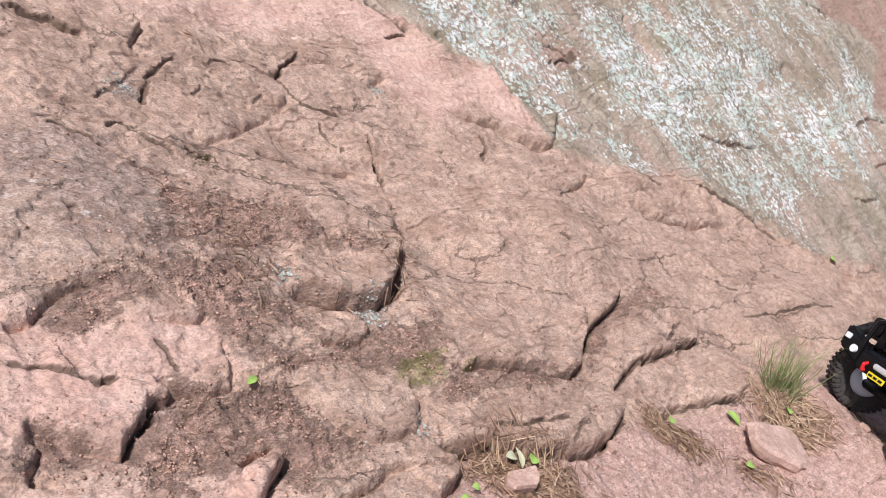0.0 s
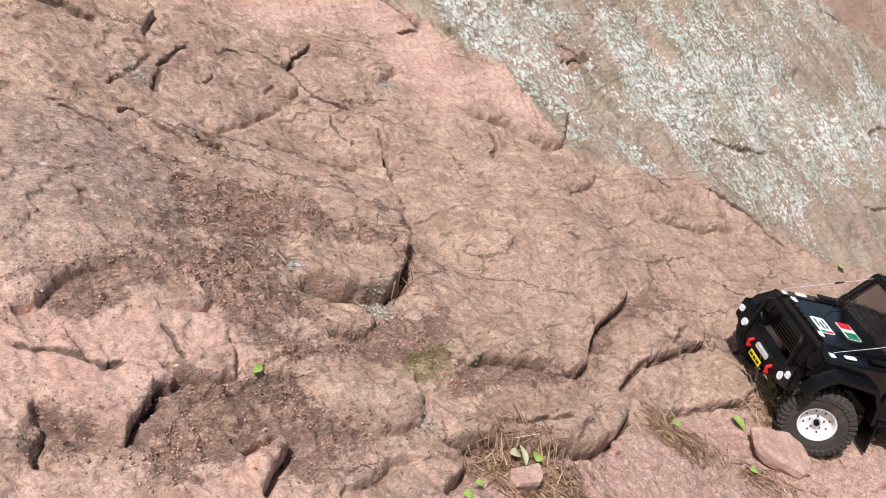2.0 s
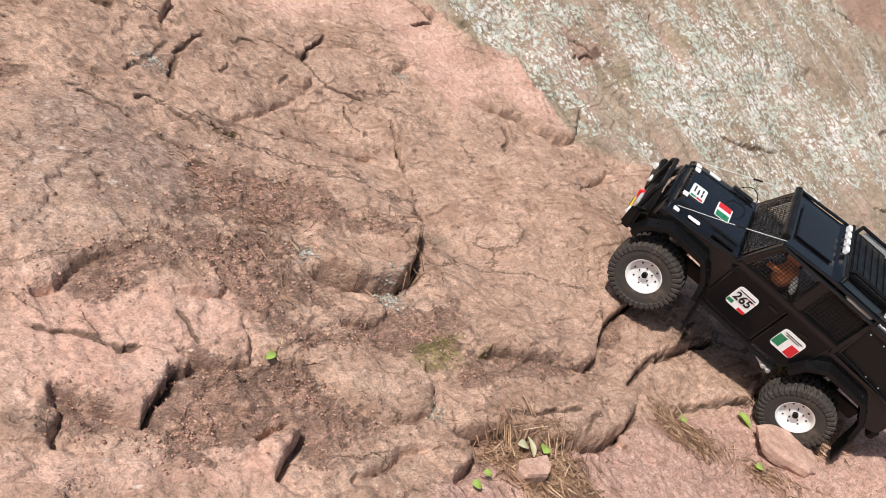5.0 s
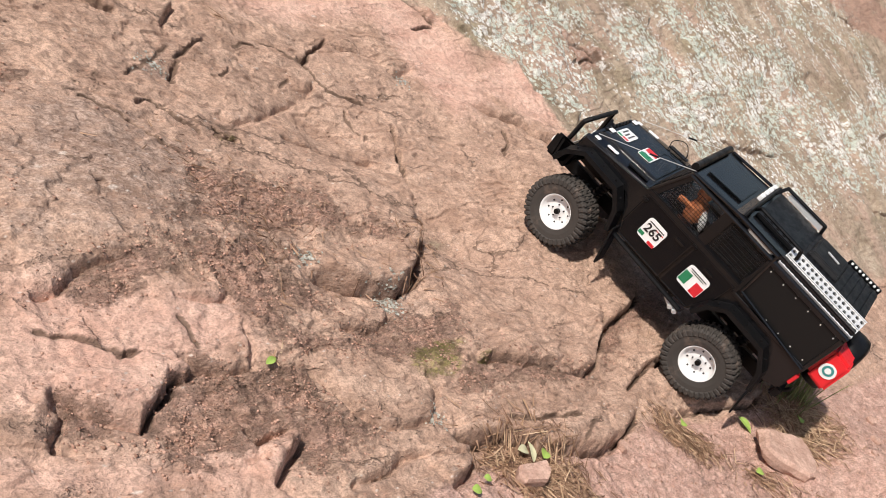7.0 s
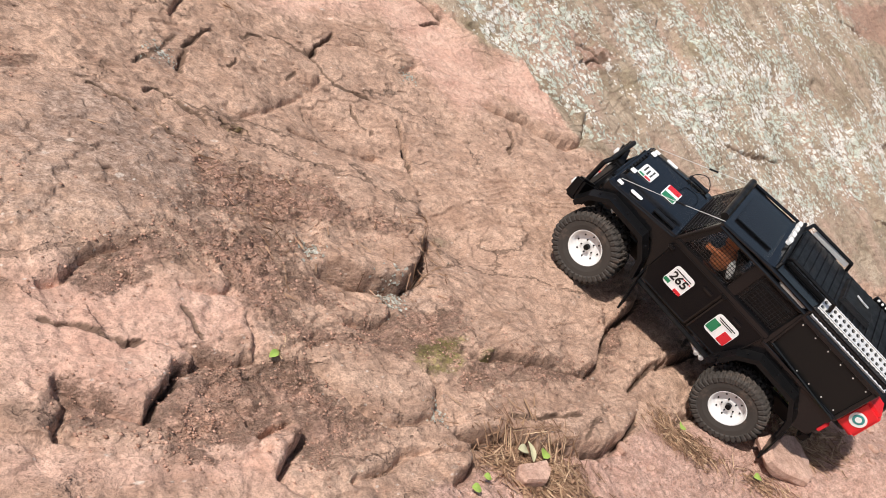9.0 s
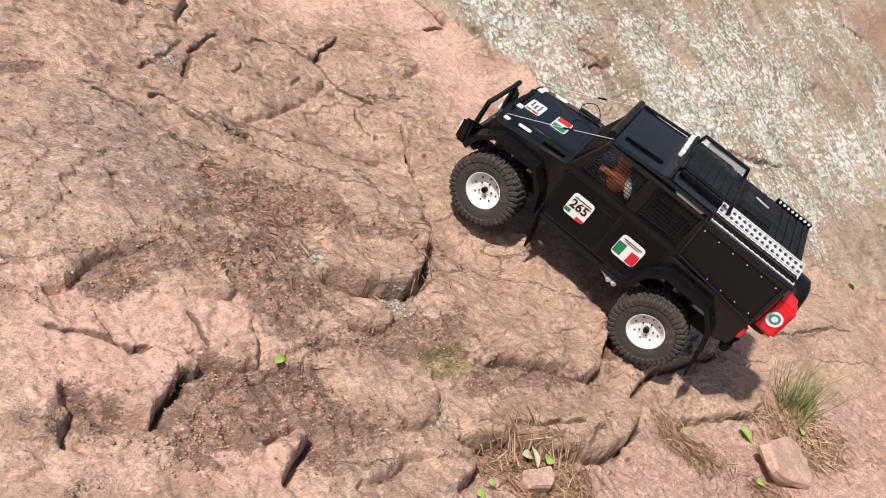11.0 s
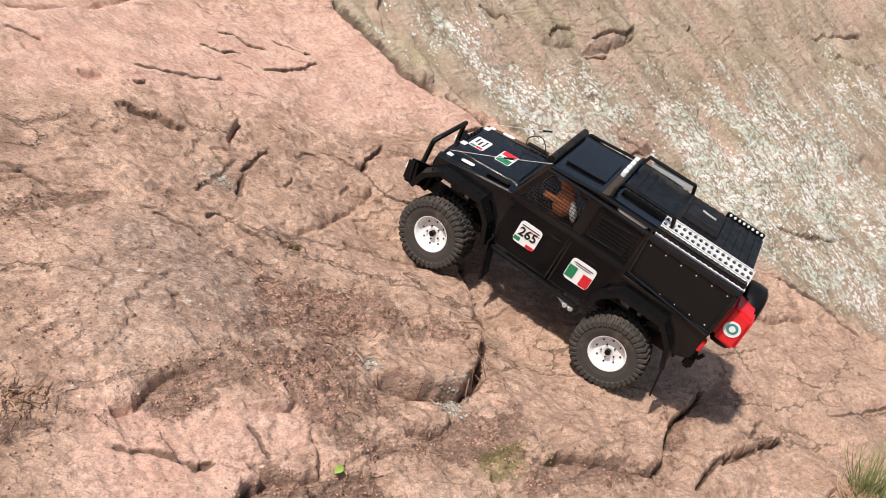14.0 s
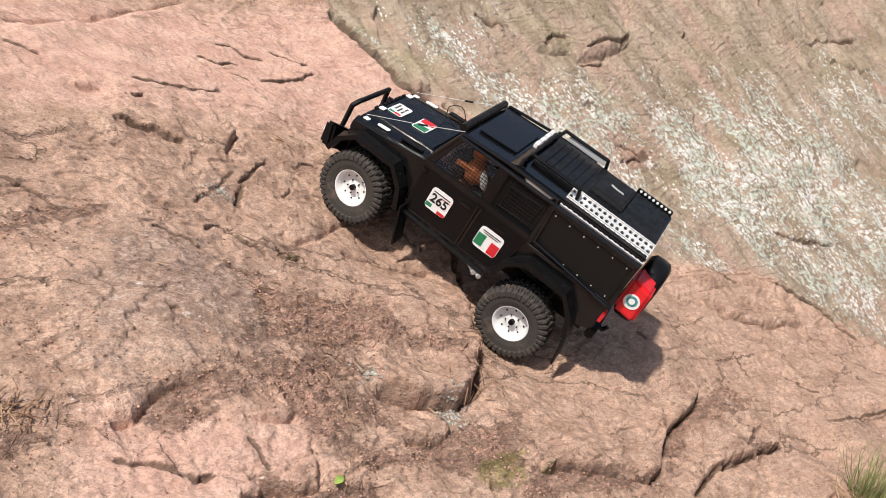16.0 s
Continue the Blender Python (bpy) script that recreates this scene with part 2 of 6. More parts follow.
ledge("pillow", 0.01, 0.1, 0.004, (-0.209, -0.430), (-0.166, -0.447), (-0.128, -0.459), (-0.096, -0.461), (-0.050, -0.415), (-0.043, -0.381), (-0.072, -0.362))
ledge("chip", 0.012, 0.05, 0.0035, (-0.179, -0.347), (-0.156, -0.330), (-0.127, -0.305), (-0.114, -0.277), (-0.130, -0.271))
ledge("sprout", 0.01, 0.05, 0.0035, (-0.139, -0.563), (-0.131, -0.543), (-0.103, -0.525), (-0.067, -0.478), (-0.044, -0.466), (-0.018, -0.451))
ledge("shoulder", 0.019, 0.14, 0.0035, (-0.010, -0.302), (0.036, -0.269), (0.092, -0.243), (0.150, -0.221), (0.201, -0.190), (0.221, -0.159), (0.236, -0.099), (0.250, -0.034), (0.246, -0.002))
ledge("cheek", 0.02, 0.1, 0.0035, (0.237, -0.124), (0.257, -0.052), (0.284, -0.010), (0.322, 0.045), (0.343, 0.091), (0.339, 0.122))
ledge("lip", 0.018, 0.08, 0.003, (0.277, -0.179), (0.314, -0.120), (0.347, -0.074), (0.403, -0.024), (0.451, 0.019), (0.503, 0.058), (0.522, 0.100), (0.516, 0.141), (0.517, 0.195))
ledge("toe", 0.03, 0.12, 0.0035, (-0.018, -0.431), (0.013, -0.411), (0.057, -0.384), (0.104, -0.382), (0.142, -0.366), (0.170, -0.356), (0.210, -0.333), (0.249, -0.290), (0.286, -0.228), (0.292, -0.194), (0.277, -0.171))
ledge("apron", 0.014, 0.1, 0.0025, (0.349, -0.197), (0.388, -0.166), (0.411, -0.131), (0.458, -0.100), (0.511, -0.081), (0.559, -0.052), (0.585, -0.014))
ledge("plinth", 0.022, 0.1, 0.004, (-0.018, -0.501), (0.006, -0.468), (0.020, -0.437), (0.018, -0.419), (-0.008, -0.435))
ledge("nose", 0.026, 0.09, 0.005, (-0.017, 0.455), (0.036, 0.466), (0.108, 0.495), (0.155, 0.498), (0.203, 0.503), (0.238, 0.530), (0.267, 0.578), (0.274, 0.617), (0.261, 0.663), (0.170, 0.648), (0.125, 0.647), (0.094, 0.686), (0.049, 0.713), (-0.011, 0.712))
ledge("stub", 0.014, 0.05, 0.004, (0.236, 0.403), (0.288, 0.405), (0.309, 0.431), (0.347, 0.508))
ledge("brow", 0.018, 0.08, 0.004, (0.470, 0.475), (0.506, 0.485), (0.568, 0.503), (0.630, 0.538), (0.699, 0.590), (0.761, 0.621))
ledge("dome", 0.01, 0.12, 0.006, (-0.299, 0.356), (-0.259, 0.386), (-0.214, 0.402), (-0.178, 0.388), (-0.144, 0.439))
ledge("swell", 0.006, 0.1, 0.006, (-0.415, -0.051), (-0.392, -0.051), (-0.366, -0.007), (-0.343, 0.090), (-0.321, 0.142), (-0.308, 0.194), (-0.317, 0.222))
ledge("notch", 0.018, 0.08, 0.003, (-0.541, 0.067), (-0.545, 0.097), (-0.543, 0.144), (-0.563, 0.159), (-0.576, 0.148))
ledge("plate", 0.008, 0.08, 0.003, (-0.328, -0.018), (-0.293, -0.004), (-0.255, 0.016), (-0.206, 0.064), (-0.164, 0.094))
ledge("upper", 0.012, 0.1, 0.004, (-0.693, -0.001), (-0.668, 0.010), (-0.636, 0.021), (-0.607, 0.029), (-0.592, 0.039))
# the next six run along ledge feet; their dark tint paints shade there
crack(0.01, 0.0028, (0.281, -0.182), (0.318, -0.123), (0.351, -0.077), (0.406, -0.028), (0.454, 0.015), (0.507, 0.055), (0.527, 0.098))
crack(0.006, 0.0028, (0.352, -0.201), (0.392, -0.169), (0.414, -0.135), (0.460, -0.104), (0.513, -0.086), (0.562, -0.056), (0.589, -0.017))
crack(0.01, 0.0028, (0.242, -0.125), (0.262, -0.054), (0.288, -0.013), (0.326, 0.042), (0.348, 0.090), (0.344, 0.123))
crack(0.01, 0.0028, (0.204, -0.194), (0.226, -0.161), (0.241, -0.100), (0.255, -0.035))
crack(0.01, 0.0028, (-0.015, -0.435), (0.016, -0.415), (0.059, -0.389), (0.105, -0.387), (0.144, -0.371), (0.172, -0.360), (0.213, -0.337), (0.253, -0.293), (0.291, -0.230), (0.297, -0.195))
crack(0.01, 0.0028, (-0.333, -0.598), (-0.333, -0.577), (-0.327, -0.549), (-0.328, -0.536), (-0.316, -0.525))
crack(0.03, 0.0055, (-0.177, 0.218), (-0.155, 0.200), (-0.134, 0.156), (-0.116, 0.117), (-0.104, 0.066), (-0.092, 0.005), (-0.075, -0.034), (-0.082, -0.124), (-0.083, -0.169), (-0.104, -0.223))
crack(0.0084, 0.0029, (-0.694, 0.001), (-0.668, 0.011), (-0.636, 0.022), (-0.607, 0.029), (-0.592, 0.040))
crack(0.0073, 0.0029, (-0.477, 0.130), (-0.488, 0.082), (-0.495, 0.034), (-0.492, 0.001), (-0.484, -0.029), (-0.469, -0.045))
crack(0.0042, 0.0026, (-0.534, -0.096), (-0.527, -0.053), (-0.520, -0.009), (-0.511, 0.047))
crack(0.0052, 0.0026, (-0.567, -0.204), (-0.548, -0.196), (-0.531, -0.195), (-0.510, -0.190), (-0.482, -0.193), (-0.457, -0.200), (-0.432, -0.204), (-0.413, -0.202))
crack(0.0052, 0.0029, (-0.502, -0.155), (-0.499, -0.132), (-0.488, -0.118), (-0.476, -0.125), (-0.451, -0.124), (-0.430, -0.124), (-0.409, -0.128))
crack(0.0042, 0.0026, (-0.418, 0.207), (-0.388, 0.226), (-0.355, 0.234), (-0.331, 0.242), (-0.316, 0.220), (-0.278, 0.211), (-0.237, 0.227), (-0.188, 0.241))
crack(0.0105, 0.0029, (-0.350, 0.243), (-0.332, 0.247), (-0.325, 0.298), (-0.317, 0.350), (-0.308, 0.369))
crack(0.0158, 0.0029, (-0.157, 0.228), (-0.145, 0.199), (-0.131, 0.170), (-0.114, 0.130), (-0.101, 0.090))
crack(0.0042, 0.0026, (-0.238, 0.196), (-0.229, 0.172), (-0.207, 0.155), (-0.193, 0.149), (-0.185, 0.136))
crack(0.009, 0.0036, (-0.165, 0.583), (-0.140, 0.618), (-0.118, 0.633))
crack(0.03, 0.0065, (-0.229, 0.673), (-0.205, 0.667), (-0.179, 0.661), (-0.142, 0.652), (-0.115, 0.652))
crack(0.0031, 0.0026, (-0.444, 0.150), (-0.421, 0.189), (-0.403, 0.199))
crack(0.0084, 0.0029, (-0.410, -0.099), (-0.388, -0.101), (-0.368, -0.085))
crack(0.0042, 0.0026, (-0.435, 0.037), (-0.428, 0.063), (-0.429, 0.083))
crack(0.0031, 0.0026, (-0.351, 0.137), (-0.347, 0.152), (-0.340, 0.173))
crack(0.012, 0.0043, (0.165, 0.835), (0.217, 0.846), (0.252, 0.846), (0.297, 0.844))
crack(0.009, 0.0029, (0.214, 0.782), (0.254, 0.825), (0.279, 0.840))
crack(0.009, 0.0036, (0.660, 0.847), (0.710, 0.851), (0.772, 0.871), (0.861, 0.911))
crack(0.009, 0.0036, (1.010, 1.519), (1.074, 1.532), (1.107, 1.538), (1.117, 1.512))
crack(0.0105, 0.0036, (1.362, 1.268), (1.297, 1.253), (1.256, 1.221), (1.228, 1.177))
crack(0.0075, 0.0029, (1.202, 0.941), (1.239, 0.940), (1.310, 0.982))
crack(0.0075, 0.0029, (1.306, 1.091), (1.358, 1.134))
crack(0.0075, 0.0036, (0.648, 0.698), (0.732, 0.699), (0.818, 0.701), (0.880, 0.689), (0.955, 0.671))
crack(0.0045, 0.0026, (0.455, 0.619), (0.521, 0.620), (0.562, 0.619))
crack(0.0063, 0.0029, (0.071, 0.430), (0.084, 0.374), (0.073, 0.319))
crack(0.0063, 0.0029, (0.212, 0.164), (0.225, 0.161), (0.239, 0.158))
crack(0.0031, 0.0026, (0.238, 0.318), (0.269, 0.368), (0.294, 0.411))
crack(0.0042, 0.0026, (-0.460, -0.559), (-0.445, -0.548), (-0.425, -0.539), (-0.404, -0.539), (-0.387, -0.537), (-0.373, -0.534), (-0.364, -0.519))
crack(0.0063, 0.0029, (-0.385, -0.542), (-0.378, -0.539), (-0.372, -0.533))
crack(0.0031, 0.0026, (-0.349, -0.463), (-0.332, -0.478), (-0.314, -0.488))
crack(0.0047, 0.0026, (0.052, -0.372), (0.092, -0.350), (0.142, -0.321), (0.181, -0.300))
crack(0.0031, 0.0026, (0.168, -0.351), (0.177, -0.327), (0.209, -0.284))
crack(0.0031, 0.0026, (0.481, 0.321), (0.493, 0.276), (0.499, 0.242))
crack(0.0026, 0.0026, (0.599, 0.314), (0.635, 0.292), (0.678, 0.293))
crack(0.0031, 0.0026, (0.620, 0.177), (0.681, 0.213), (0.797, 0.306), (0.875, 0.358), (1.066, 0.479))
crack(0.0031, 0.0026, (0.428, 0.015), (0.461, 0.070), (0.476, 0.095))
crack(0.0063, 0.0026, (-0.680, 0.324), (-0.657, 0.330), (-0.635, 0.341), (-0.611, 0.382))
crack(0.0042, 0.0026, (-0.615, 0.336), (-0.591, 0.343), (-0.576, 0.344))
crack(0.0063, 0.0026, (-0.588, 0.491), (-0.553, 0.511), (-0.521, 0.515), (-0.506, 0.535))
crack(0.0052, 0.0026, (-0.567, 0.361), (-0.534, 0.412), (-0.507, 0.462), (-0.502, 0.490), (-0.479, 0.512))
crack(0.0042, 0.0026, (-0.670, 0.401), (-0.647, 0.423), (-0.616, 0.424), (-0.577, 0.453))
# wide run: its dark tint also paints the shaded far wall
crack(0.028, 0.014, (-0.535, 0.752), (-0.482, 0.737), (-0.440, 0.725), (-0.385, 0.704), (-0.349, 0.680), (-0.324, 0.660), (-0.288, 0.663), (-0.231, 0.676))
crack(0.0042, 0.0026, (-0.722, 0.118), (-0.681, 0.157), (-0.635, 0.213), (-0.596, 0.265))
crack(0.0063, 0.0029, (-0.696, 0.077), (-0.684, 0.093))
crack(0.0052, 0.0026, (-0.881, 0.043), (-0.853, 0.054), (-0.825, 0.056))
crack(0.0031, 0.0026, (-0.743, 0.479), (-0.715, 0.467), (-0.693, 0.470))
ledge("shelf", 0.022, 0.12, 0.006, (-0.761, 0.527), (-0.807, 0.392), (-0.831, 0.252), (-0.864, 0.158), (-0.883, 0.112), (-0.901, 0.080))
ledge("hollow", 0.018, 0.07, 0.004, (-0.762, 0.038), (-0.748, 0.044), (-0.740, 0.063))
crack(0.0105, 0.0043, (-0.053, 0.983), (-0.038, 1.027), (0.002, 1.047))
crack(0.0105, 0.0043, (0.049, 1.040), (0.091, 1.107), (0.142, 1.144), (0.169, 1.187))
crack(0.0105, 0.0043, (0.040, 0.988), (0.088, 1.022), (0.117, 1.057))
crack(0.0105, 0.0043, (0.306, 1.265), (0.323, 1.301))
crack(0.0105, 0.0043, (0.707, 1.577), (0.794, 1.624), (0.946, 1.754))
crack(0.0105, 0.0043, (0.826, 1.572), (0.916, 1.586), (0.993, 1.637))
crack(0.0105, 0.0043, (-0.244, 0.971), (-0.187, 0.977), (-0.145, 0.973))
ledge("overhang", 0.018, 0.1, 0.006, (-0.073, 0.957), (0.010, 1.017), (0.045, 1.013), (0.101, 1.066), (0.170, 1.181))
crack(0.0042, 0.0029, (-0.730, -0.250), (-0.693, -0.243), (-0.656, -0.248), (-0.639, -0.237))
cover("soil", (-0.432, -0.204), (-0.397, -0.204), (-0.355, -0.184), (-0.298, -0.142), (-0.257, -0.113), (-0.217, -0.117), (-0.230, -0.152), (-0.271, -0.175), (-0.276, -0.211), (-0.304, -0.229), (-0.335, -0.278), (-0.354, -0.318), (-0.378, -0.333), (-0.402, -0.343), (-0.384, -0.279), (-0.407, -0.249))
cover("soil", (-0.413, -0.407), (-0.386, -0.363), (-0.352, -0.324), (-0.310, -0.299), (-0.288, -0.307), (-0.258, -0.309), (-0.227, -0.319), (-0.188, -0.314), (-0.180, -0.337), (-0.204, -0.340), (-0.249, -0.357), (-0.267, -0.382), (-0.250, -0.401), (-0.215, -0.391), (-0.153, -0.354), (-0.113, -0.287), (-0.077, -0.248), (-0.017, -0.210), (-0.018, -0.301), (-0.103, -0.351), (-0.172, -0.398), (-0.209, -0.426), (-0.236, -0.428), (-0.271, -0.427), (-0.301, -0.410), (-0.323, -0.395), (-0.358, -0.395), (-0.388, -0.429), (-0.398, -0.467), (-0.435, -0.495), (-0.455, -0.497), (-0.447, -0.457), (-0.434, -0.432))
cover("soil", (-0.319, -0.524), (-0.315, -0.499), (-0.280, -0.496), (-0.260, -0.475), (-0.231, -0.454), (-0.208, -0.437), (-0.185, -0.468), (-0.141, -0.468), (-0.113, -0.475), (-0.136, -0.517), (-0.164, -0.560), (-0.189, -0.541), (-0.205, -0.505), (-0.216, -0.535), (-0.245, -0.581), (-0.273, -0.615), (-0.328, -0.623), (-0.334, -0.594), (-0.327, -0.548))
cover("soil", (-0.416, -0.603), (-0.395, -0.600), (-0.364, -0.603), (-0.351, -0.625), (-0.365, -0.639), (-0.391, -0.644), (-0.400, -0.628))
cover("soil", (-0.297, -0.268), (-0.249, -0.243), (-0.246, -0.266), (-0.266, -0.296), (-0.291, -0.294))
cover("soil", (-0.345, -0.233), (-0.285, -0.151), (-0.186, -0.132), (-0.111, -0.099), (-0.092, -0.104), (-0.172, -0.164), (-0.263, -0.225), (-0.314, -0.280))
cover("soil", (-0.555, -0.574), (-0.532, -0.561), (-0.510, -0.568), (-0.517, -0.589), (-0.538, -0.606))
cover("soil", (-0.591, -0.445), (-0.563, -0.417), (-0.556, -0.431), (-0.578, -0.459))
cover("soil", (-0.693, -0.318), (-0.662, -0.262), (-0.635, -0.217), (-0.614, -0.213), (-0.643, -0.274), (-0.677, -0.347))
cover("moss", (-0.095, -0.353), (-0.056, -0.285), (-0.005, -0.261), (-0.008, -0.327), (-0.043, -0.359), (-0.082, -0.374))
cover("moss", (0.009, -0.285), (0.044, -0.262), (0.040, -0.281), (0.013, -0.301))
cover("sand", (-0.048, -0.530), (0.022, -0.454), (0.080, -0.398), (0.150, -0.370), (0.219, -0.332), (0.279, -0.264), (0.319, -0.220), (0.391, -0.171), (0.550, -0.076), (0.667, 0.036), (0.819, 0.120), (1.542, 0.685), (2.058, 0.822), (0.994, -0.395), (-0.068, -0.725))
cover("pink", (-0.725, 0.384), (-0.492, 0.736), (-0.358, 0.669), (-0.243, 0.655), (-0.104, 0.667), (-0.245, 0.537), (-0.408, 0.328), (-0.568, 0.199), (-0.653, 0.211))
cover("pink", (-0.317, 0.575), (-0.229, 0.640), (-0.121, 0.634), (-0.022, 0.618), (0.041, 0.497), (-0.035, 0.369), (-0.124, 0.418), (-0.192, 0.493))
cover("pink", (0.044, 0.723), (0.253, 0.654), (0.182, 0.538), (0.000, 0.528))
cover("pink", (-0.502, -0.517), (-0.390, -0.457), (-0.300, -0.399), (-0.273, -0.453), (-0.326, -0.505), (-0.315, -0.522), (-0.339, -0.600), (-0.450, -0.627))
cover("pink", (-0.422, -0.687), (-0.303, -0.631), (-0.224, -0.556), (-0.199, -0.531), (-0.201, -0.605), (-0.411, -0.709))
cover("pink", (-0.962, 0.183), (-0.442, 0.891), (-0.318, 0.797), (-0.134, 0.673), (-0.316, 0.494), (-0.571, 0.209), (-0.652, 0.103), (-0.813, -0.094))
cover("pink", (-0.475, -0.575), (-0.377, -0.507), (-0.317, -0.507), (-0.335, -0.597), (-0.413, -0.604), (-0.453, -0.622))
cover("lichen", (-0.193, 0.795), (-0.065, 0.750), (0.093, 0.705), (0.218, 0.685), (0.302, 0.584), (0.460, 0.629), (0.680, 0.710), (0.900, 0.694), (1.058, 0.776), (1.185, 0.960), (1.344, 1.098), (1.360, 1.413), (1.144, 1.478), (0.996, 1.659))
cover("lichen", (-0.160, 0.765), (0.010, 0.922), (0.174, 0.997), (0.337, 0.954), (0.477, 1.226), (0.675, 1.192), (0.996, 1.272), (0.995, 1.020), (0.810, 0.832), (0.508, 0.641), (0.076, 0.640), (-0.070, 0.644))
cover("lichen", (-0.564, 0.714), (-0.514, 0.756), (-0.438, 0.702), (-0.500, 0.688))
cover("lichen", (-0.374, 0.867), (-0.205, 0.997), (-0.149, 0.921), (-0.246, 0.758), (-0.340, 0.779))
cover("wall", (-0.260, 0.744), (-0.234, 0.656), (-0.074, 0.672), (0.080, 0.696), (0.284, 0.538), (0.680, 0.702), (1.014, 0.686), (1.323, 0.762), (3.312, 1.489), (5.006, 5.248))
cover("wall", (-0.620, 0.824), (-0.524, 0.748), (-0.442, 0.714), (-0.363, 0.685), (-0.300, 0.662), (-0.132, 0.664), (0.071, 0.675), (1.012, 1.221), (1.021, 2.180))
cover("rust", (0.165, 0.864), (0.216, 0.875), (0.279, 0.875), (0.318, 0.861), (0.268, 0.814), (0.217, 0.826))
cover("rust", (0.985, 1.579), (1.239, 1.778), (1.250, 1.572), (1.128, 1.520), (1.050, 1.531))
cover("rust", (-0.577, 0.743), (-0.524, 0.748), (-0.446, 0.724), (-0.310, 0.670), (-0.220, 0.674), (-0.227, 0.648), (-0.321, 0.639), (-0.448, 0.693))
cover("grey", (-0.143, -0.234), (-0.088, -0.167), (-0.077, -0.211), (-0.110, -0.265))
cover("grey", (-0.252, -0.263), (-0.230, -0.246), (-0.224, -0.272), (-0.246, -0.288))
cover("grey", (-0.614, -0.281), (-0.555, -0.192), (-0.448, -0.187), (-0.357, -0.295), (-0.391, -0.359), (-0.459, -0.428), (-0.526, -0.466))
cover("moss", (-0.403, -0.107), (-0.372, -0.069), (-0.366, -0.099), (-0.392, -0.131))
cover("grey", (-0.529, -0.029), (-0.515, 0.004), (-0.503, -0.028), (-0.517, -0.053))
cover("rust", (0.157, 0.868), (0.223, 0.870), (0.295, 0.853), (0.301, 0.815), (0.241, 0.783), (0.158, 0.821))
cover("rust", (1.090, 1.614), (1.454, 1.868), (1.416, 1.335), (1.289, 1.273), (1.322, 1.531), (1.224, 1.561), (1.124, 1.526))
cover("soil", (-0.001, -0.295), (0.096, -0.238), (0.169, -0.210), (0.213, -0.181), (0.226, -0.183), (0.166, -0.233), (0.061, -0.305), (0.015, -0.350), (-0.018, -0.355))
cover("soil", (0.261, -0.050), (0.346, 0.087), (0.405, 0.161), (0.476, 0.161), (0.427, 0.108), (0.364, 0.057), (0.297, -0.036), (0.248, -0.138))
cover("moss", (0.022, -0.277), (0.046, -0.264), (0.045, -0.280), (0.023, -0.293))


def gradient_noise(x, y, seed):
    """Smooth 2D noise in about -1..1, for arrays."""
    xi, yi = np.floor(x).astype(np.int64), np.floor(y).astype(np.int64)
    fx, fy = x - xi, y - yi

    def corner(i, j):
        k = ((xi + i) * 374761393 + (yi + j) * 668265263 + seed * 974634777) & 0xFFFFFFFF
        k = ((k ^ (k >> 13)) * 1274126177) & 0xFFFFFFFF
        a = ((k ^ (k >> 16)) & 0xFFFF) * (2 * np.pi / 65536)
        return np.cos(a) * (fx - i) + np.sin(a) * (fy - j)

    sx, sy = fx * fx * fx * (fx * (fx * 6 - 15) + 10), fy * fy * fy * (fy * (fy * 6 - 15) + 10)
    low = corner(0, 0) * (1 - sx) + corner(1, 0) * sx
    high = corner(0, 1) * (1 - sx) + corner(1, 1) * sx
    return 1.5 * (low * (1 - sy) + high * sy)


def fractal(u, v, scale, octaves, seed, gain=0.5):
    total, amp = np.zeros_like(u), 1.0
    for i in range(octaves):
        total += amp * gradient_noise(u * scale, v * scale, seed + 17 * i)
        scale, amp = scale * 2.03, amp * gain
    return total


def cells(x, y, scale, seed):
    """Distance to the nearest scattered point, and how much farther the second is."""
    x, y = x * scale, y * scale
    xi, yi = np.floor(x).astype(np.int64), np.floor(y).astype(np.int64)
    first, second = np.full(x.shape, 9.0), np.full(x.shape, 9.0)
    for i in (-1, 0, 1):
        for j in (-1, 0, 1):
            k = ((xi + i) * 374761393 + (yi + j) * 668265263 + seed * 974634777) & 0xFFFFFFFF
            k = ((k ^ (k >> 13)) * 1274126177) & 0xFFFFFFFF
            k = k ^ (k >> 16)
            d = np.hypot(xi + i + (k & 0xFF) / 256 - x, yi + j + ((k >> 8) & 0xFF) / 256 - y)
            second = np.minimum(second, np.maximum(first, d))
            first = np.minimum(first, d)
    return first, second - first


def smooth(x, lo, hi):
    t = np.clip((x - lo) / (hi - lo), 0, 1)
    return t * t * (3 - 2 * t)


def soft(x, w):
    return np.logaddexp(0, x / w) * w


def to_run(u, v, run):
    """Signed distance (left of the run: plus) and the share of its length, for arrays."""
    p = np.array(run)
    seg = p[1:] - p[:-1]
    lens = np.hypot(*seg.T)
    far = np.concatenate([[0], np.cumsum(lens)])
    best, side, share = np.full(u.shape, 1e9), np.zeros(u.shape), np.zeros(u.shape)
    for (ax, ay), (dx, dy), ln, f0 in zip(p[:-1], seg, lens, far):
        t = np.clip(((u - ax) * dx + (v - ay) * dy) / ln**2, 0, 1)
        d = np.hypot(u - ax - t * dx, v - ay - t * dy)
        cross = (dx * (v - ay) - dy * (u - ax)) / ln
        near = d < best - 1e-7
        tie = ~near & (d < best + 1e-7) & (np.abs(cross) > np.abs(side))
        side = np.where(near | tie, cross, side)
        share = np.where(near, (f0 + t * ln) / far[-1], share)
        best = np.where(near, d, best)
    return best * np.sign(side), share


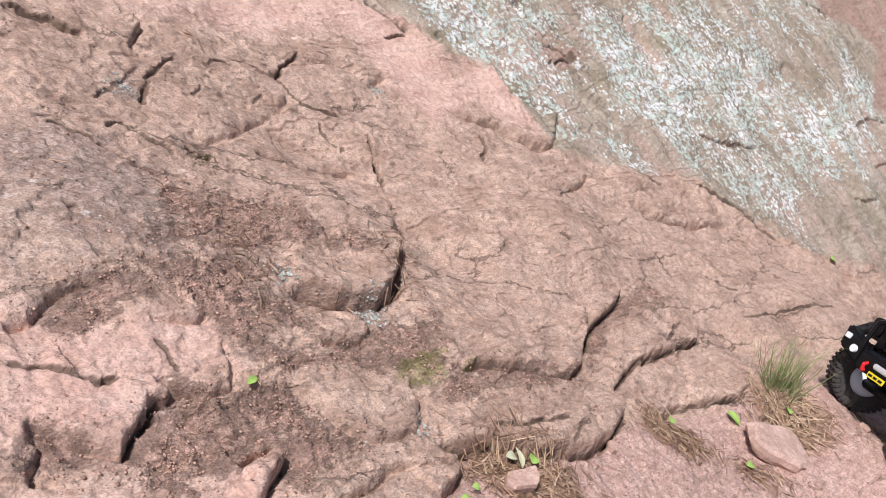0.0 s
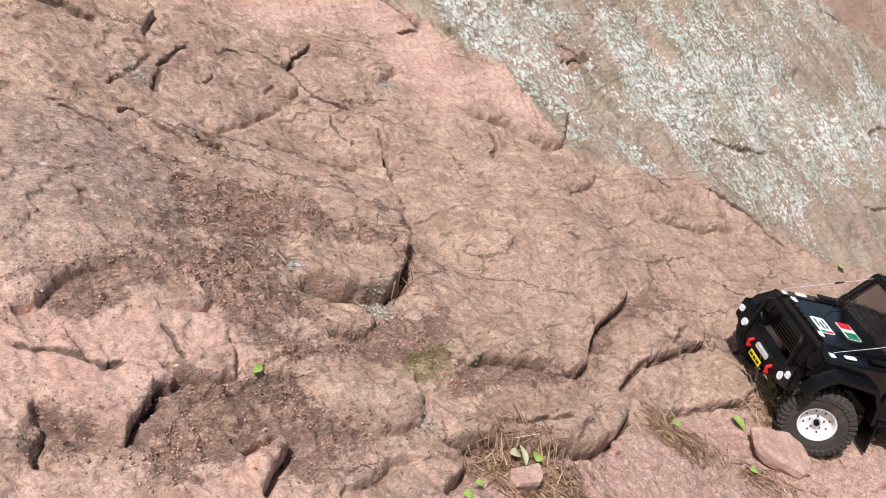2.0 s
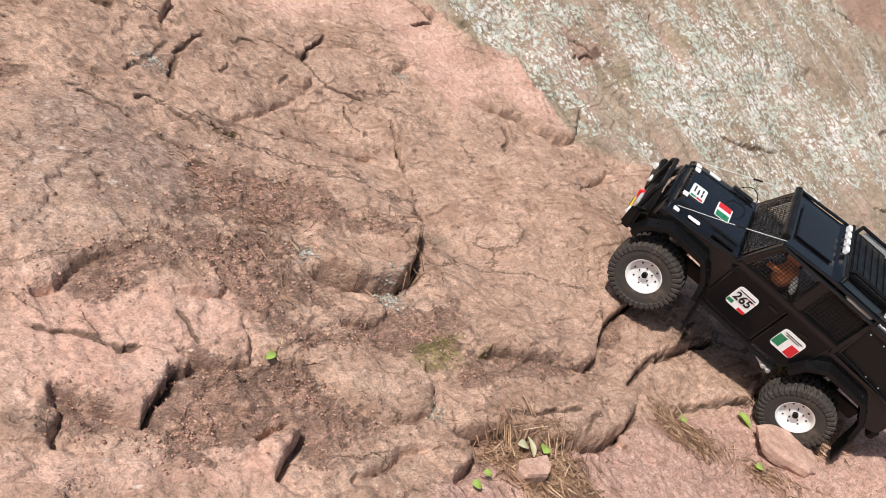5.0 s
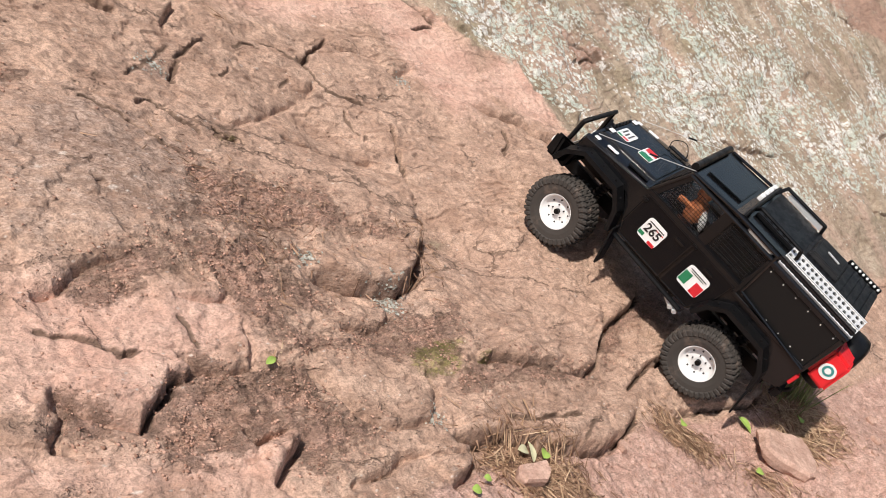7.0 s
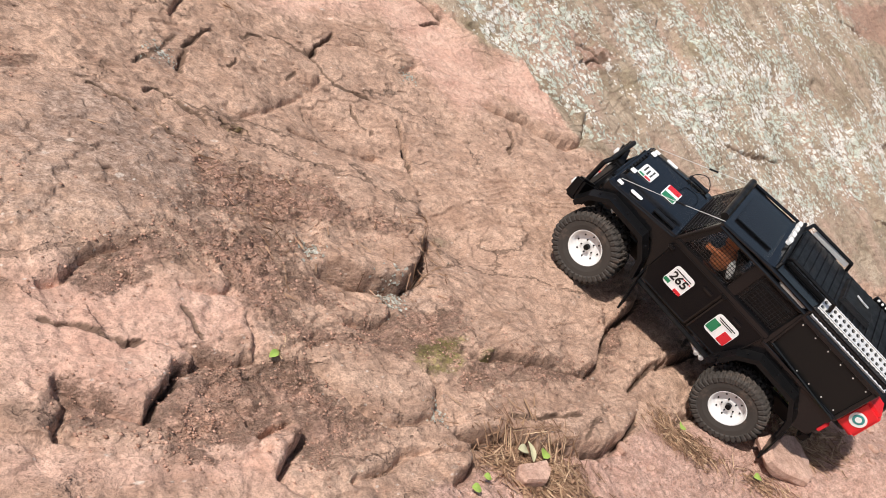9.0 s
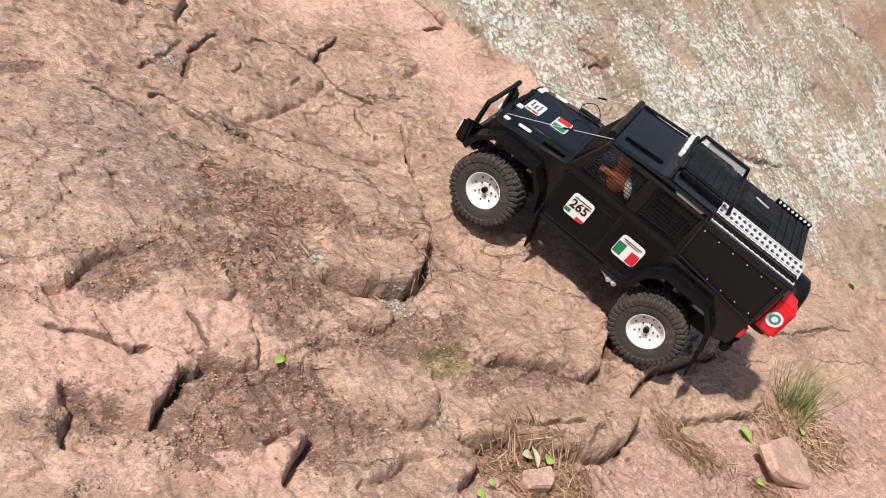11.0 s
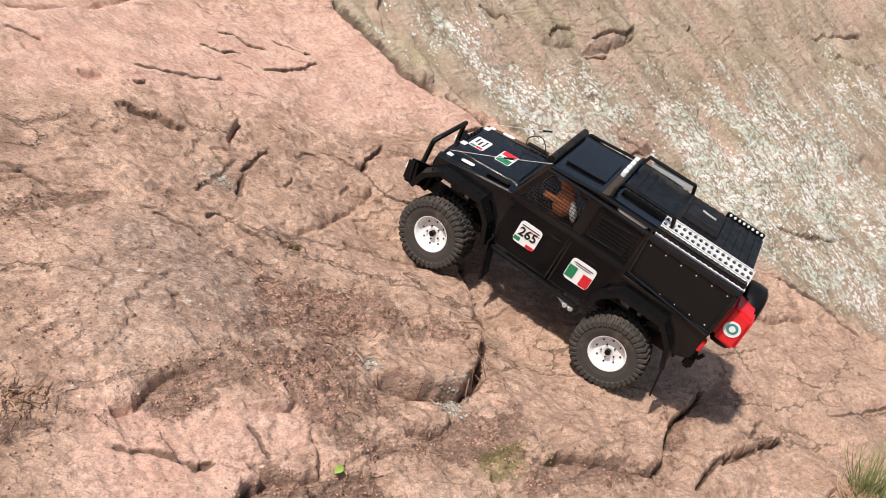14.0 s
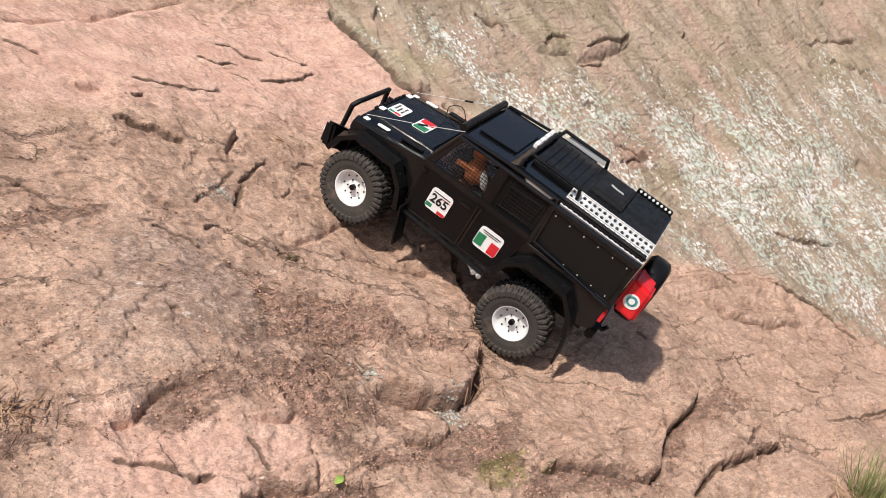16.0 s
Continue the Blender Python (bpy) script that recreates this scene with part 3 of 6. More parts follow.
def inside(u, v, outline):
    """Signed distance to a closed outline, plus inside."""
    p = np.array(outline)
    best, odd = np.full(u.shape, 1e9), np.zeros(u.shape, bool)
    for (ax, ay), (bx, by) in zip(p, np.roll(p, -1, 0)):
        dx, dy = bx - ax, by - ay
        t = np.clip(((u - ax) * dx + (v - ay) * dy) / (dx * dx + dy * dy + 1e-12), 0, 1)
        best = np.minimum(best, np.hypot(u - ax - t * dx, v - ay - t * dy))
        if dy:
            odd ^= ((ay > v) != (by > v)) & (u < dx * (v - ay) / dy + ax)
    return np.where(odd, best, -best)


def window(u, v, points, margin):
    p = np.array(points)
    return (u > p[:, 0].min() - margin) & (u < p[:, 0].max() + margin) & (v > p[:, 1].min() - margin) & (v < p[:, 1].max() + margin)


def slope_base(u, v):
    face = 0.5 * (soft(v - 0.62, 0.06) - soft(v - 4.0, 0.5))
    foot = 0.2 * (soft(u - 0.55, 0.05) - soft(u - 0.95, 0.08)) * (1 - np.clip((v - 0.3) / 0.3, 0, 1))
    cross = -0.28 * np.clip(v + 0.05, -0.12, 0.14) * smooth(u, 0.68, 0.82) * (1 - smooth(u, 1.6, 2.2)) * (1 - smooth(v, 0.2, 0.4))
    return face + foot + cross


def cover_masks(u, v):
    masks = {k: np.zeros_like(u) for k in ("soil", "moss", "sand", "pink", "lichen", "wall", "grey", "rust", "humus_shade")}
    blur = {"soil": 0.038, "moss": 0.03, "sand": 0.03, "pink": 0.08, "lichen": 0.16, "wall": 0.045, "grey": 0.07, "rust": 0.03}
    for kind, outline in COVERS:
        w = window(u, v, outline, 0.2)
        if w.any():
            masks[kind][w] = np.maximum(masks[kind][w], smooth(inside(u[w], v[w], outline), -blur[kind], blur[kind]))
    # humus in the cracks, plus painted shade for crevices and ledge feet
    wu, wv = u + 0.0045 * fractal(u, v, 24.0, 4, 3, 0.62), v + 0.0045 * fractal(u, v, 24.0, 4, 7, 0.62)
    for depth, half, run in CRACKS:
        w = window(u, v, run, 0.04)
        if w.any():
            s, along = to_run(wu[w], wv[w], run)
            masks["humus_shade"][w] = np.maximum(masks["humus_shade"][w], smooth(np.abs(s), 1.7 * half + 0.0022, 0.5 * half) * smooth(along, 0.0, 0.1) * smooth(along, 1.0, 0.9))
    masks["wall"] = np.maximum(masks["wall"], np.maximum(smooth(v, 0.70, 0.80) * smooth(u, 0.95, 1.1), smooth(v, 0.98, 1.1) * smooth(u, -0.5, -0.4)))
    return masks


def relief(u, v, masks):
    """Height of the rock above the mean slope."""
    uw = u + 0.0045 * fractal(u, v, 24.0, 4, 3, 0.62)
    vw = v + 0.0045 * fractal(u, v, 24.0, 4, 7, 0.62)
    ue = u + 0.0042 * fractal(u, v, 20.0, 3, 3, 0.55)
    ve = v + 0.0042 * fractal(u, v, 20.0, 3, 7, 0.55)
    h = slope_base(u, v)
    # a shallow trough where the path climbs, and a swell of sand at its foot
    h = h - 0.030 * np.exp(-(((u + 0.20) / 0.26) ** 2) - ((v - 0.17) / 0.22) ** 2)
    h = h + 0.030 * np.exp(-(((u - 0.72) / 0.13) ** 2) - ((v - 0.02) / 0.20) ** 2)
    rough = 1 - 0.75 * masks["sand"]
    for pu, pv, ru, rv, lift in ((-0.46, -0.30, 0.13, 0.14, 0.026), (-0.22, 0.09, 0.16, 0.07, -0.028), (0.0, -0.02, 0.07, 0.06, -0.024), (0.457, -0.13, 0.06, 0.05, -0.012), (0.25, 0.20, 0.08, 0.08, 0.018), (0.669, 0.056, 0.055, 0.055, -0.0246), (0.651, -0.091, 0.055, 0.055, -0.0234), (0.598, 0.103, 0.055, 0.055, -0.0204), (-0.041, -0.008, 0.055, 0.055, -0.0157), (0.071, -0.029, 0.055, 0.055, -0.0134), (0.395, -0.138, 0.055, 0.055, -0.0118)):
        h = h + lift * np.exp(-(((u - pu) / ru) ** 2) - ((v - pv) / rv) ** 2)
    c, s = math.cos(radians(BEDDING)), math.sin(radians(BEDDING))
    a, b = 0.45 * (u * c + v * s), v * c - u * s
    h = h + rough * (0.009 * fractal(u, v, 3.0, 3, 11) + 0.0045 * fractal(a, b, 9.0, 4, 23, 0.5))
    # stepped bedding: thin plates that break off along the slope
    bed = fractal(a, b, 5.0, 5, 31, 0.55) * 3.4
    plate = np.floor(bed) + smooth(bed - np.floor(bed), 0.42, 0.58)
    h = h + rough * (1 - 0.6 * masks["pink"]) * 0.0038 * (plate - bed)
    # rounded lobes parted by joints
    lobe, gap = cells(a + 0.02 * fractal(a, b, 12.0, 3, 81), b + 0.02 * fractal(a, b, 12.0, 3, 83), 7.0, 5)
    joints = rough * (1 - masks["soil"]) * (1 - 0.8 * masks["pink"]) * smooth(fractal(u, v, 2.6, 2, 85), -0.15, 0.35)
    h = h + joints * (0.004 * (0.5 - lobe) - 0.0025 * np.exp(-((gap / 0.03) ** 2)))
    for drop, back, sharp, run in LEDGES:
        w = window(u, v, run, 3 * back)
        s, along = to_run(ue[w], ve[w], run)
        taper = smooth(along, 0.0, 0.07) * smooth(along, 1.0, 0.93) * (0.9 + 0.35 * fractal(u[w], v[w], 14.0, 3, 63))
        up = 0.5 * (1 + np.tanh(s / sharp))
        lip = np.exp(-np.maximum(s, 0) / (0.7 * back)) * (1 - 0.12 * np.exp(-np.maximum(s, 0) / 0.006))
        h[w] += 0.80 * drop * taper * (0.5 * up * lip - 0.5 * (1 - up) * np.exp(np.minimum(s, 0) / (0.5 * back)))
        h[w] -= (0.35 * drop + 0.005) * taper * np.exp(-(((s + 1.5 * sharp) / (0.7 * sharp)) ** 2))
    for depth, half, run in CRACKS:
        w = window(u, v, run, 0.06)
        s, along = to_run(uw[w], vw[w], run)
        taper = smooth(along, 0.0, 0.12) * smooth(along, 1.0, 0.88) * np.clip(0.9 + 0.6 * fractal(u[w], v[w], 20.0, 2, 67), 0.4, 1.2)
        h[w] -= 1.35 * depth * taper * np.exp(-((s / half) ** 2)) - 0.25 * depth * taper * smooth(s, 0, 0.004) * np.exp(-np.maximum(s, 0) / 0.03)
    # the face behind: long ribs and spalled hollows along its own bedding
    c, s = math.cos(radians(DRIFT)), math.sin(radians(DRIFT))
    p, g = 0.35 * (u * c + v * s), v * c - u * s
    scar = fractal(p, g, 4.0, 4, 91, 0.55)
    h = h + masks["wall"] * (0.007 * fractal(p, g, 7.0, 4, 87, 0.6) - 0.016 * smooth(scar, 0.30, 0.36) * (1 - 0.6 * smooth(scar, 0.36, 0.7)))
    crumb = fractal(u, v, 70.0, 3, 41, 0.7)
    h = h + masks["soil"] * (0.0028 * crumb + 0.004 * np.abs(fractal(u, v, 30.0, 2, 43)) - 0.003)
    h = h + masks["sand"] * (0.0016 * crumb + 0.004 * fractal(u, v, 12.0, 3, 47)) - 0.004 * masks["sand"]
    h = h + 0.003 * masks["moss"] * np.abs(crumb)
    chips = np.abs(fractal(a, b, 24.0, 4, 57, 0.6))
    # knobbly weathering, weaker on the fresh pink slabs
    knob = rough * (1 - 0.85 * masks["pink"]) * (1 - 0.5 * masks["wall"])
    h = h + knob * (0.0030 * fractal(u, v, 16.0, 4, 97, 0.5) - 0.0024 * np.abs(fractal(a, b, 13.0, 3, 101, 0.5)))
    return h + rough * (0.0012 * fractal(u, v, 60.0, 3, 53, 0.65) - 0.0030 * chips * smooth(fractal(u, v, 5.0, 2, 59), -0.4, 0.4))


def spaced(*stretches):
    """Grid lines: (from, to, step) stretches, with a coarse skirt on both ends."""
    fine = np.concatenate([np.arange(a, b - 1e-6, step) for a, b, step in stretches] + [[stretches[-1][1]]])
    skirt = np.cumsum(0.008 * 1.28 ** np.arange(1, 24))
    return np.concatenate([fine[0] - skirt[::-1], fine, fine[-1] + skirt])


GRID_U = spaced((-1.1, -0.72, 0.005), (-0.72, 0.85, 0.0021), (0.85, 1.75, 0.005))
GRID_V = spaced((-0.85, -0.70, 0.005), (-0.70, 0.72, 0.0021), (0.72, 1.2, 0.0032), (1.2, 2.1, 0.0055))


def build_slope():
    uu, vv = np.meshgrid(GRID_U, GRID_V)
    masks = cover_masks(uu, vv)
    hh = relief(uu, vv, masks)
    du = np.gradient(hh, GRID_U, axis=1)
    dv = np.gradient(hh, GRID_V, axis=0)
    normals = np.stack([-du, -dv, np.ones_like(hh)], -1)
    normals /= np.linalg.norm(normals, axis=-1, keepdims=True)
    rows, cols = hh.shape
    idx = np.arange(rows * cols).reshape(rows, cols)
    quads = np.stack([idx[:-1, :-1], idx[:-1, 1:], idx[1:, 1:], idx[1:, :-1]], -1).reshape(-1, 4)
    mid = lambda a: 0.25 * (a[:-1, :-1] + a[:-1, 1:] + a[1:, 1:] + a[1:, :-1]).reshape(-1)
    sand, wall, soil = mid(masks["sand"]) > 0.5, mid(masks["wall"]) > 0.5, mid(masks["soil"]) > 0.6
    kind = np.where(sand, 1, np.where(wall, 2, np.where(soil, 3, 0)))
    points = np.stack([uu, vv, hh], -1).reshape(-1, 3)
    normals = normals.reshape(-1, 3)
    names = (
        ("rock_slope", "weathered red sandstone slope with ledges and cracks"),
        ("sand_ground", "loose pink sand at the foot of the rock"),
        ("rock_face", "olive-grey sandstone face crusted with pale lichen"),
        ("soil", "brown crumbly soil and dry moss in the hollows"),
    )
    for k, (name, label) in enumerate(names):
        q = quads[kind == k]
        used, flat = np.unique(q, return_inverse=True)
        me = bpy.data.meshes.new(name)
        me.vertices.add(len(used))
        me.vertices.foreach_set("co", points[used].astype(np.float32).ravel())
        me.loops.add(q.size)
        me.loops.foreach_set("vertex_index", flat.ravel().astype(np.int32))
        me.polygons.add(len(q))
        me.polygons.foreach_set("loop_start", np.arange(0, q.size, 4, dtype=np.int32))
        me.update(calc_edges=True)
        me.polygons.foreach_set("use_smooth", np.ones(len(q), bool))
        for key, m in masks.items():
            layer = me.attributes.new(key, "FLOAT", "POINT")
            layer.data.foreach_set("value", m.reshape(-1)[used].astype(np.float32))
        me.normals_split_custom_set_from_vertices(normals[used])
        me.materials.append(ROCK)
        ob = new(name, me)
        ob.matrix_world = FRAME
        tagged(ob, label, "ground" if k in (1, 3) else "rock", kind="structure")


build_slope()


def height(u, v):
    """Height of the finished surface at single places."""
    uu, vv = np.atleast_1d(np.asarray(u, float)), np.atleast_1d(np.asarray(v, float))
    return relief(uu, vv, cover_masks(uu, vv))


# ---- loose stones, plants and litter ----
def stone_material(name, dark, pale):
    n = Nodes(name)
    tone = n.mix(n.ramp(n.noise(40.0, 6.0, 0.7), 0.3, 0.7), dark, pale)
    tone = n.mix(n.ramp(n.noise(300.0, 3.0, 0.7), 0.3, 0.6, 0.4, 0.0), tone, tuple(0.45 * c for c in dark))
    return n.done(tone, 0.92, n.bump(n.noise(130.0, 6.0, 0.75), 0.003, 0.8), spec=0.2)


def leafy(name, a, b, rough=0.55):
    n = Nodes(name)
    info = n.tree.nodes.new("ShaderNodeNewGeometry")
    tone = n.mix(info.outputs["Random Per Island"], a, b)
    tone = n.mix(n.ramp(n.noise(180.0, 3.0), 0.4, 0.7, 0.0, 0.3), tone, tuple(0.5 * c for c in a))
    n.bsdf.inputs["Subsurface Weight"].default_value = 0.0
    n.bsdf.inputs["Transmission Weight"].default_value = 0.0
    return n.done(tone, rough, spec=0.3)


STONE = stone_material("loose_stone", (0.48, 0.295, 0.225), (0.70, 0.475, 0.38))
GRASS = leafy("green_grass", (0.15, 0.20, 0.055), (0.42, 0.42, 0.19))
STRAW = leafy("dry_grass", (0.33, 0.195, 0.11), (0.66, 0.47, 0.31), rough=0.7)
TWIGGY = leafy("dead_needles", (0.17, 0.092, 0.057), (0.46, 0.29, 0.185), rough=0.8)
LEAF = leafy("fresh_leaf", (0.32, 0.46, 0.09), (0.42, 0.56, 0.15))
PALE_LEAF = leafy("bleached_leaf", (0.62, 0.58, 0.34), (0.74, 0.70, 0.50))
CRUST = leafy("pale_lichen", (0.30, 0.29, 0.25), (0.56, 0.54, 0.47), rough=0.9)


def on_slope(u, v, lift=0.0):
    return FRAME @ Vector((u, v, float(height(u, v)[0]) + lift))


def slope_pose(u, v, lift=0.0, turn=0.0, lean=0.0, tip=0.0):
    return FRAME @ pose(u, v, float(height(u, v)[0]) + lift, lean, tip, turn)


def slab_stone(name, outline, thick, seed, label):
    """A flat broken stone: an outline with a smaller, uneven top and rough flanks."""
    rng = random.Random(seed)
    bm = bmesh.new()
    n = len(outline)
    rings = []
    for share, z in ((0.90, -0.35), (1.0, 0.15), (0.97, 0.75), (0.86, 1.0)):
        ring = []
        for i, (x, y) in enumerate(outline):
            for k in range(3):
                x2, y2 = outline[(i + 1) % n]
                f = k / 3
                px, py = x + (x2 - x) * f, y + (y2 - y) * f
                j = 0.035
                ring.append(bm.verts.new((px * share * (1 + rng.uniform(-j, j)), py * share * (1 + rng.uniform(-j, j)), thick * (z + rng.uniform(-0.07, 0.07)))))
        rings.append(ring)
    for a, b in zip(rings, rings[1:]):
        for i in range(len(a)):
            j = (i + 1) % len(a)
            bm.faces.new((a[i], a[j], b[j], b[i]))
    for ring, z in ((rings[0], -0.35), (rings[-1], 1.02)):
        c = bm.verts.new((0, 0, thick * z))
        for i in range(len(ring)):
            bm.faces.new((ring[i], ring[(i + 1) % len(ring)], c))
    bmesh.ops.recalc_face_normals(bm, faces=bm.faces)
    bmesh.ops.subdivide_edges(bm, edges=bm.edges, cuts=1, use_grid_fill=True)
    for vtx in bm.verts:
        vtx.co += 0.0018 * noise.noise_vector(vtx.co * 60.0 + Vector((seed, 0, 0))) + 0.0035 * noise.noise_vector(vtx.co * 22.0)
    me = bpy.data.meshes.new(name)
    bm.to_mesh(me)
    bm.free()
    me.materials.append(STONE)
    return tagged(new(name, me), label, "stone")


def blade(bm, foot, tip, bend, width, steps=4):
    """One narrow blade from foot to tip, bowed by the vector bend."""
    foot, tip, bend = Vector(foot), Vector(tip), Vector(bend)
    side = (tip - foot).cross(bend if bend.length > 1e-6 else Vector((1, 0.3, 0.2)))
    side = side.normalized() if side.length > 1e-9 else Vector((1, 0, 0))
    last = None
    for i in range(steps + 1):
        f = i / steps
        p = foot.lerp(tip, f) + bend * (4 * f * (1 - f) if steps > 2 else 0)
        w = side * width * (1 - f) ** 0.7 * 0.5 + side * 0.0001
        pair = (bm.verts.new(p - w), bm.verts.new(p + w))
        if last:
            bm.faces.new((last[0], last[1], pair[1], pair[0]))
        last = pair


def grass_tuft(u, v, count, tall, spread, lean, seed):
    rng = random.Random(seed)
    base = on_slope(u, v)
    bm = bmesh.new()
    for i in range(count):
        du, dv = rng.gauss(0, spread), rng.gauss(0, spread * 0.7)
        foot = on_slope(u + du, v + dv, -0.002) - base
        long = tall * rng.uniform(0.35, 1.0)
        out = Vector((du * 9 * long + lean[0] * rng.uniform(0.2, 1.2) * long, dv * 9 * long + lean[1] * long, long))
        blade(bm, foot, foot + out + Vector((rng.gauss(0, 0.2), rng.gauss(0, 0.2), 0)) * long, Vector((0.1 * rng.gauss(0, 1), 0, 0.16)) * long, rng.uniform(0.0012, 0.0022))
    me = bpy.data.meshes.new("grass_tuft")
    bm.to_mesh(me)
    bm.free()
    me.materials.append(GRASS)
    ob = tagged(new("grass_tuft", me), "small tuft of thin green grass in the sand", "grass", kind="stuff")
    ob.location = base


def litter(u, v, count, ru, rv, long, seed, material=None, label="flattened mat of dry straw and needles on the sand"):
    """A mat of dry stalks lying on the ground."""
    rng = random.Random(seed)
    rs = np.random.RandomState(seed)
    pu, pv = u + rs.normal(0, ru, count), v + rs.normal(0, rv, count)
    ang = rs.uniform(0, 2 * np.pi, count)
    ln = long * rs.uniform(0.3, 1.0, count)
    qu, qv = pu + ln * np.cos(ang), pv + ln * np.sin(ang)
    ha, hb = height(pu, pv), height(qu, qv)
    bm = bmesh.new()
    for i in range(count):
        a = Vector((pu[i], pv[i], ha[i] + rng.uniform(0.0005, 0.006)))
        b = Vector((qu[i], qv[i], hb[i] + rng.uniform(0.0005, 0.009)))
        blade(bm, a, b, Vector((rng.gauss(0, 0.1), rng.gauss(0, 0.1), 0.06)) * ln[i], rng.uniform(0.0010, 0.0022), 3)
    me = bpy.data.meshes.new("dry_grass")
    bm.to_mesh(me)
    bm.free()
    me.materials.append(material or STRAW)
    ob = tagged(new("dry_grass", me), label, "dry grass", kind="stuff")
    ob.matrix_world = FRAME


def leaf(u, v, long, wide, turn, material, label, lift=0.004, tip=8.0, lean=6.0):
    """A pointed leaf folded slightly along its midrib."""
    bm = bmesh.new()
    last = None
    for i in range(9):
        f = i / 8
        w = wide * 0.5 * math.sin(math.pi * f ** 0.8) + 0.0002
        z = 0.10 * long * math.sin(math.pi * f)
        row = [bm.verts.new(((f - 0.5) * long, y, z + 0.18 * abs(y))) for y in (-w, 0, w)]
        if last:
            for k in (0, 1):
                bm.faces.new((last[k], last[k + 1], row[k + 1], row[k]))
        last = row
    top = bmesh.ops.extrude_face_region(bm, geom=bm.faces[:])["geom"]
    bmesh.ops.translate(bm, verts=[g for g in top if isinstance(g, bmesh.types.BMVert)], vec=(0, 0, 0.0005))
    bmesh.ops.recalc_face_normals(bm, faces=bm.faces)
    me = bpy.data.meshes.new("leaf")
    bm.to_mesh(me)
    bm.free()
    me.materials.append(material)
    ob = tagged(new("leaf", me), label, "leaf")
    ob.matrix_world = slope_pose(u, v, lift, turn, lean, tip)
    return ob


def crumbs():
    """Soil crumbs and grit lying in the hollows and on the sand."""
    rs = np.random.RandomState(5)
    n = 420000
    u, v = rs.uniform(-0.75, 1.1, n), rs.uniform(-0.72, 0.25, n)
    m = cover_masks(u, v)
    clump = 0.5 + 0.5 * fractal(u, v, 22.0, 3, 71)
    keep = rs.uniform(0, 1, n) < np.maximum(0.75 * m["soil"] * clump ** 1.5, 0.035 * m["sand"]) + 0.004
    u, v = u[keep], v[keep]
    h = height(u, v)
    n = len(u)
    ico = np.array([(1, 0, 0), (-1, 0, 0), (0, 1, 0), (0, -1, 0), (0, 0, 1), (0, 0, -1)], float)
    tri = np.array([(0, 2, 4), (2, 1, 4), (1, 3, 4), (3, 0, 4), (2, 0, 5), (1, 2, 5), (3, 1, 5), (0, 3, 5)])
    size = 0.0006 + 0.0017 * rs.uniform(0, 1, n) ** 2.6
    pts = ico[None] * rs.uniform(0.6, 1.3, (n, 6, 1)) * size[:, None, None] * np.array([1.2, 1.0, 0.7])
    pts += np.stack([u, v, h + 0.25 * size], -1)[:, None]
    me = bpy.data.meshes.new("soil_crumbs")
    faces = (tri[None] + 6 * np.arange(n)[:, None, None]).reshape(-1, 3)
    me.vertices.add(6 * n)
    me.vertices.foreach_set("co", pts.astype(np.float32).ravel())
    me.loops.add(faces.size)
    me.loops.foreach_set("vertex_index", faces.astype(np.int32).ravel())
    me.polygons.add(len(faces))
    me.polygons.foreach_set("loop_start", np.arange(0, faces.size, 3, dtype=np.int32))
    me.update(calc_edges=True)
    me.materials.append(leafy("soil_crumb", (0.27, 0.145, 0.10), (0.64, 0.395, 0.30), rough=0.95))
    ob = tagged(new("soil_crumbs", me), "brown soil crumbs and grit in the hollows", "soil", kind="stuff")
    ob.matrix_world = FRAME


big = [(-0.048, 0.036), (0.002, 0.048), (0.044, 0.060), (0.056, 0.043), (0.069, 0.022), (0.043, -0.018), (0.026, -0.030), (-0.006, -0.026), (-0.056, -0.014)]
BIG_STONE = slab_stone("flat_stone", [(1.04 * x, 1.04 * (y - 0.012)) for x, y in big], 0.017, 3, "flat pink sandstone slab lying loose on the sand")
small = slab_stone("flat_stone", [(-0.020, -0.002), (0.014, 0.018), (0.020, 0.008), (0.018, -0.010), (-0.010, -0.022), (-0.019, -0.016)], 0.018, 8, "small pink stone among dry grass")
small.matrix_world = slope_pose(0.088, -0.436, 0.006, 0, 8, -6)
pebble_rng = random.Random(21)
for pu, pv, size in ((0.253, -0.302, 0.011), (0.883, 0.070, 0.012), (0.793, -0.059, 0.010), (0.300, -0.310, 0.006), (0.470, -0.300, 0.006), (0.700, -0.130, 0.008), (0.640, -0.230, 0.007), (0.400, -0.330, 0.005), (0.85, -0.02, 0.007), (0.76, -0.10, 0.006)):
    ring = [(size * math.cos(a) * pebble_rng.uniform(0.8, 1.3), size * 0.8 * math.sin(a) * pebble_rng.uniform(0.8, 1.2)) for a in (0, 1.1, 2.2, 3.2, 4.2, 5.3)]
    peb = slab_stone("pebble", ring, size * 0.7, pebble_rng.randrange(99), "small pinkish pebble on the sand")
    peb.matrix_world = slope_pose(pu, pv, size * 0.15, pebble_rng.uniform(0, 180), pebble_rng.uniform(-10, 10), pebble_rng.uniform(-10, 10))
    tagged(peb, group="loose pebbles")

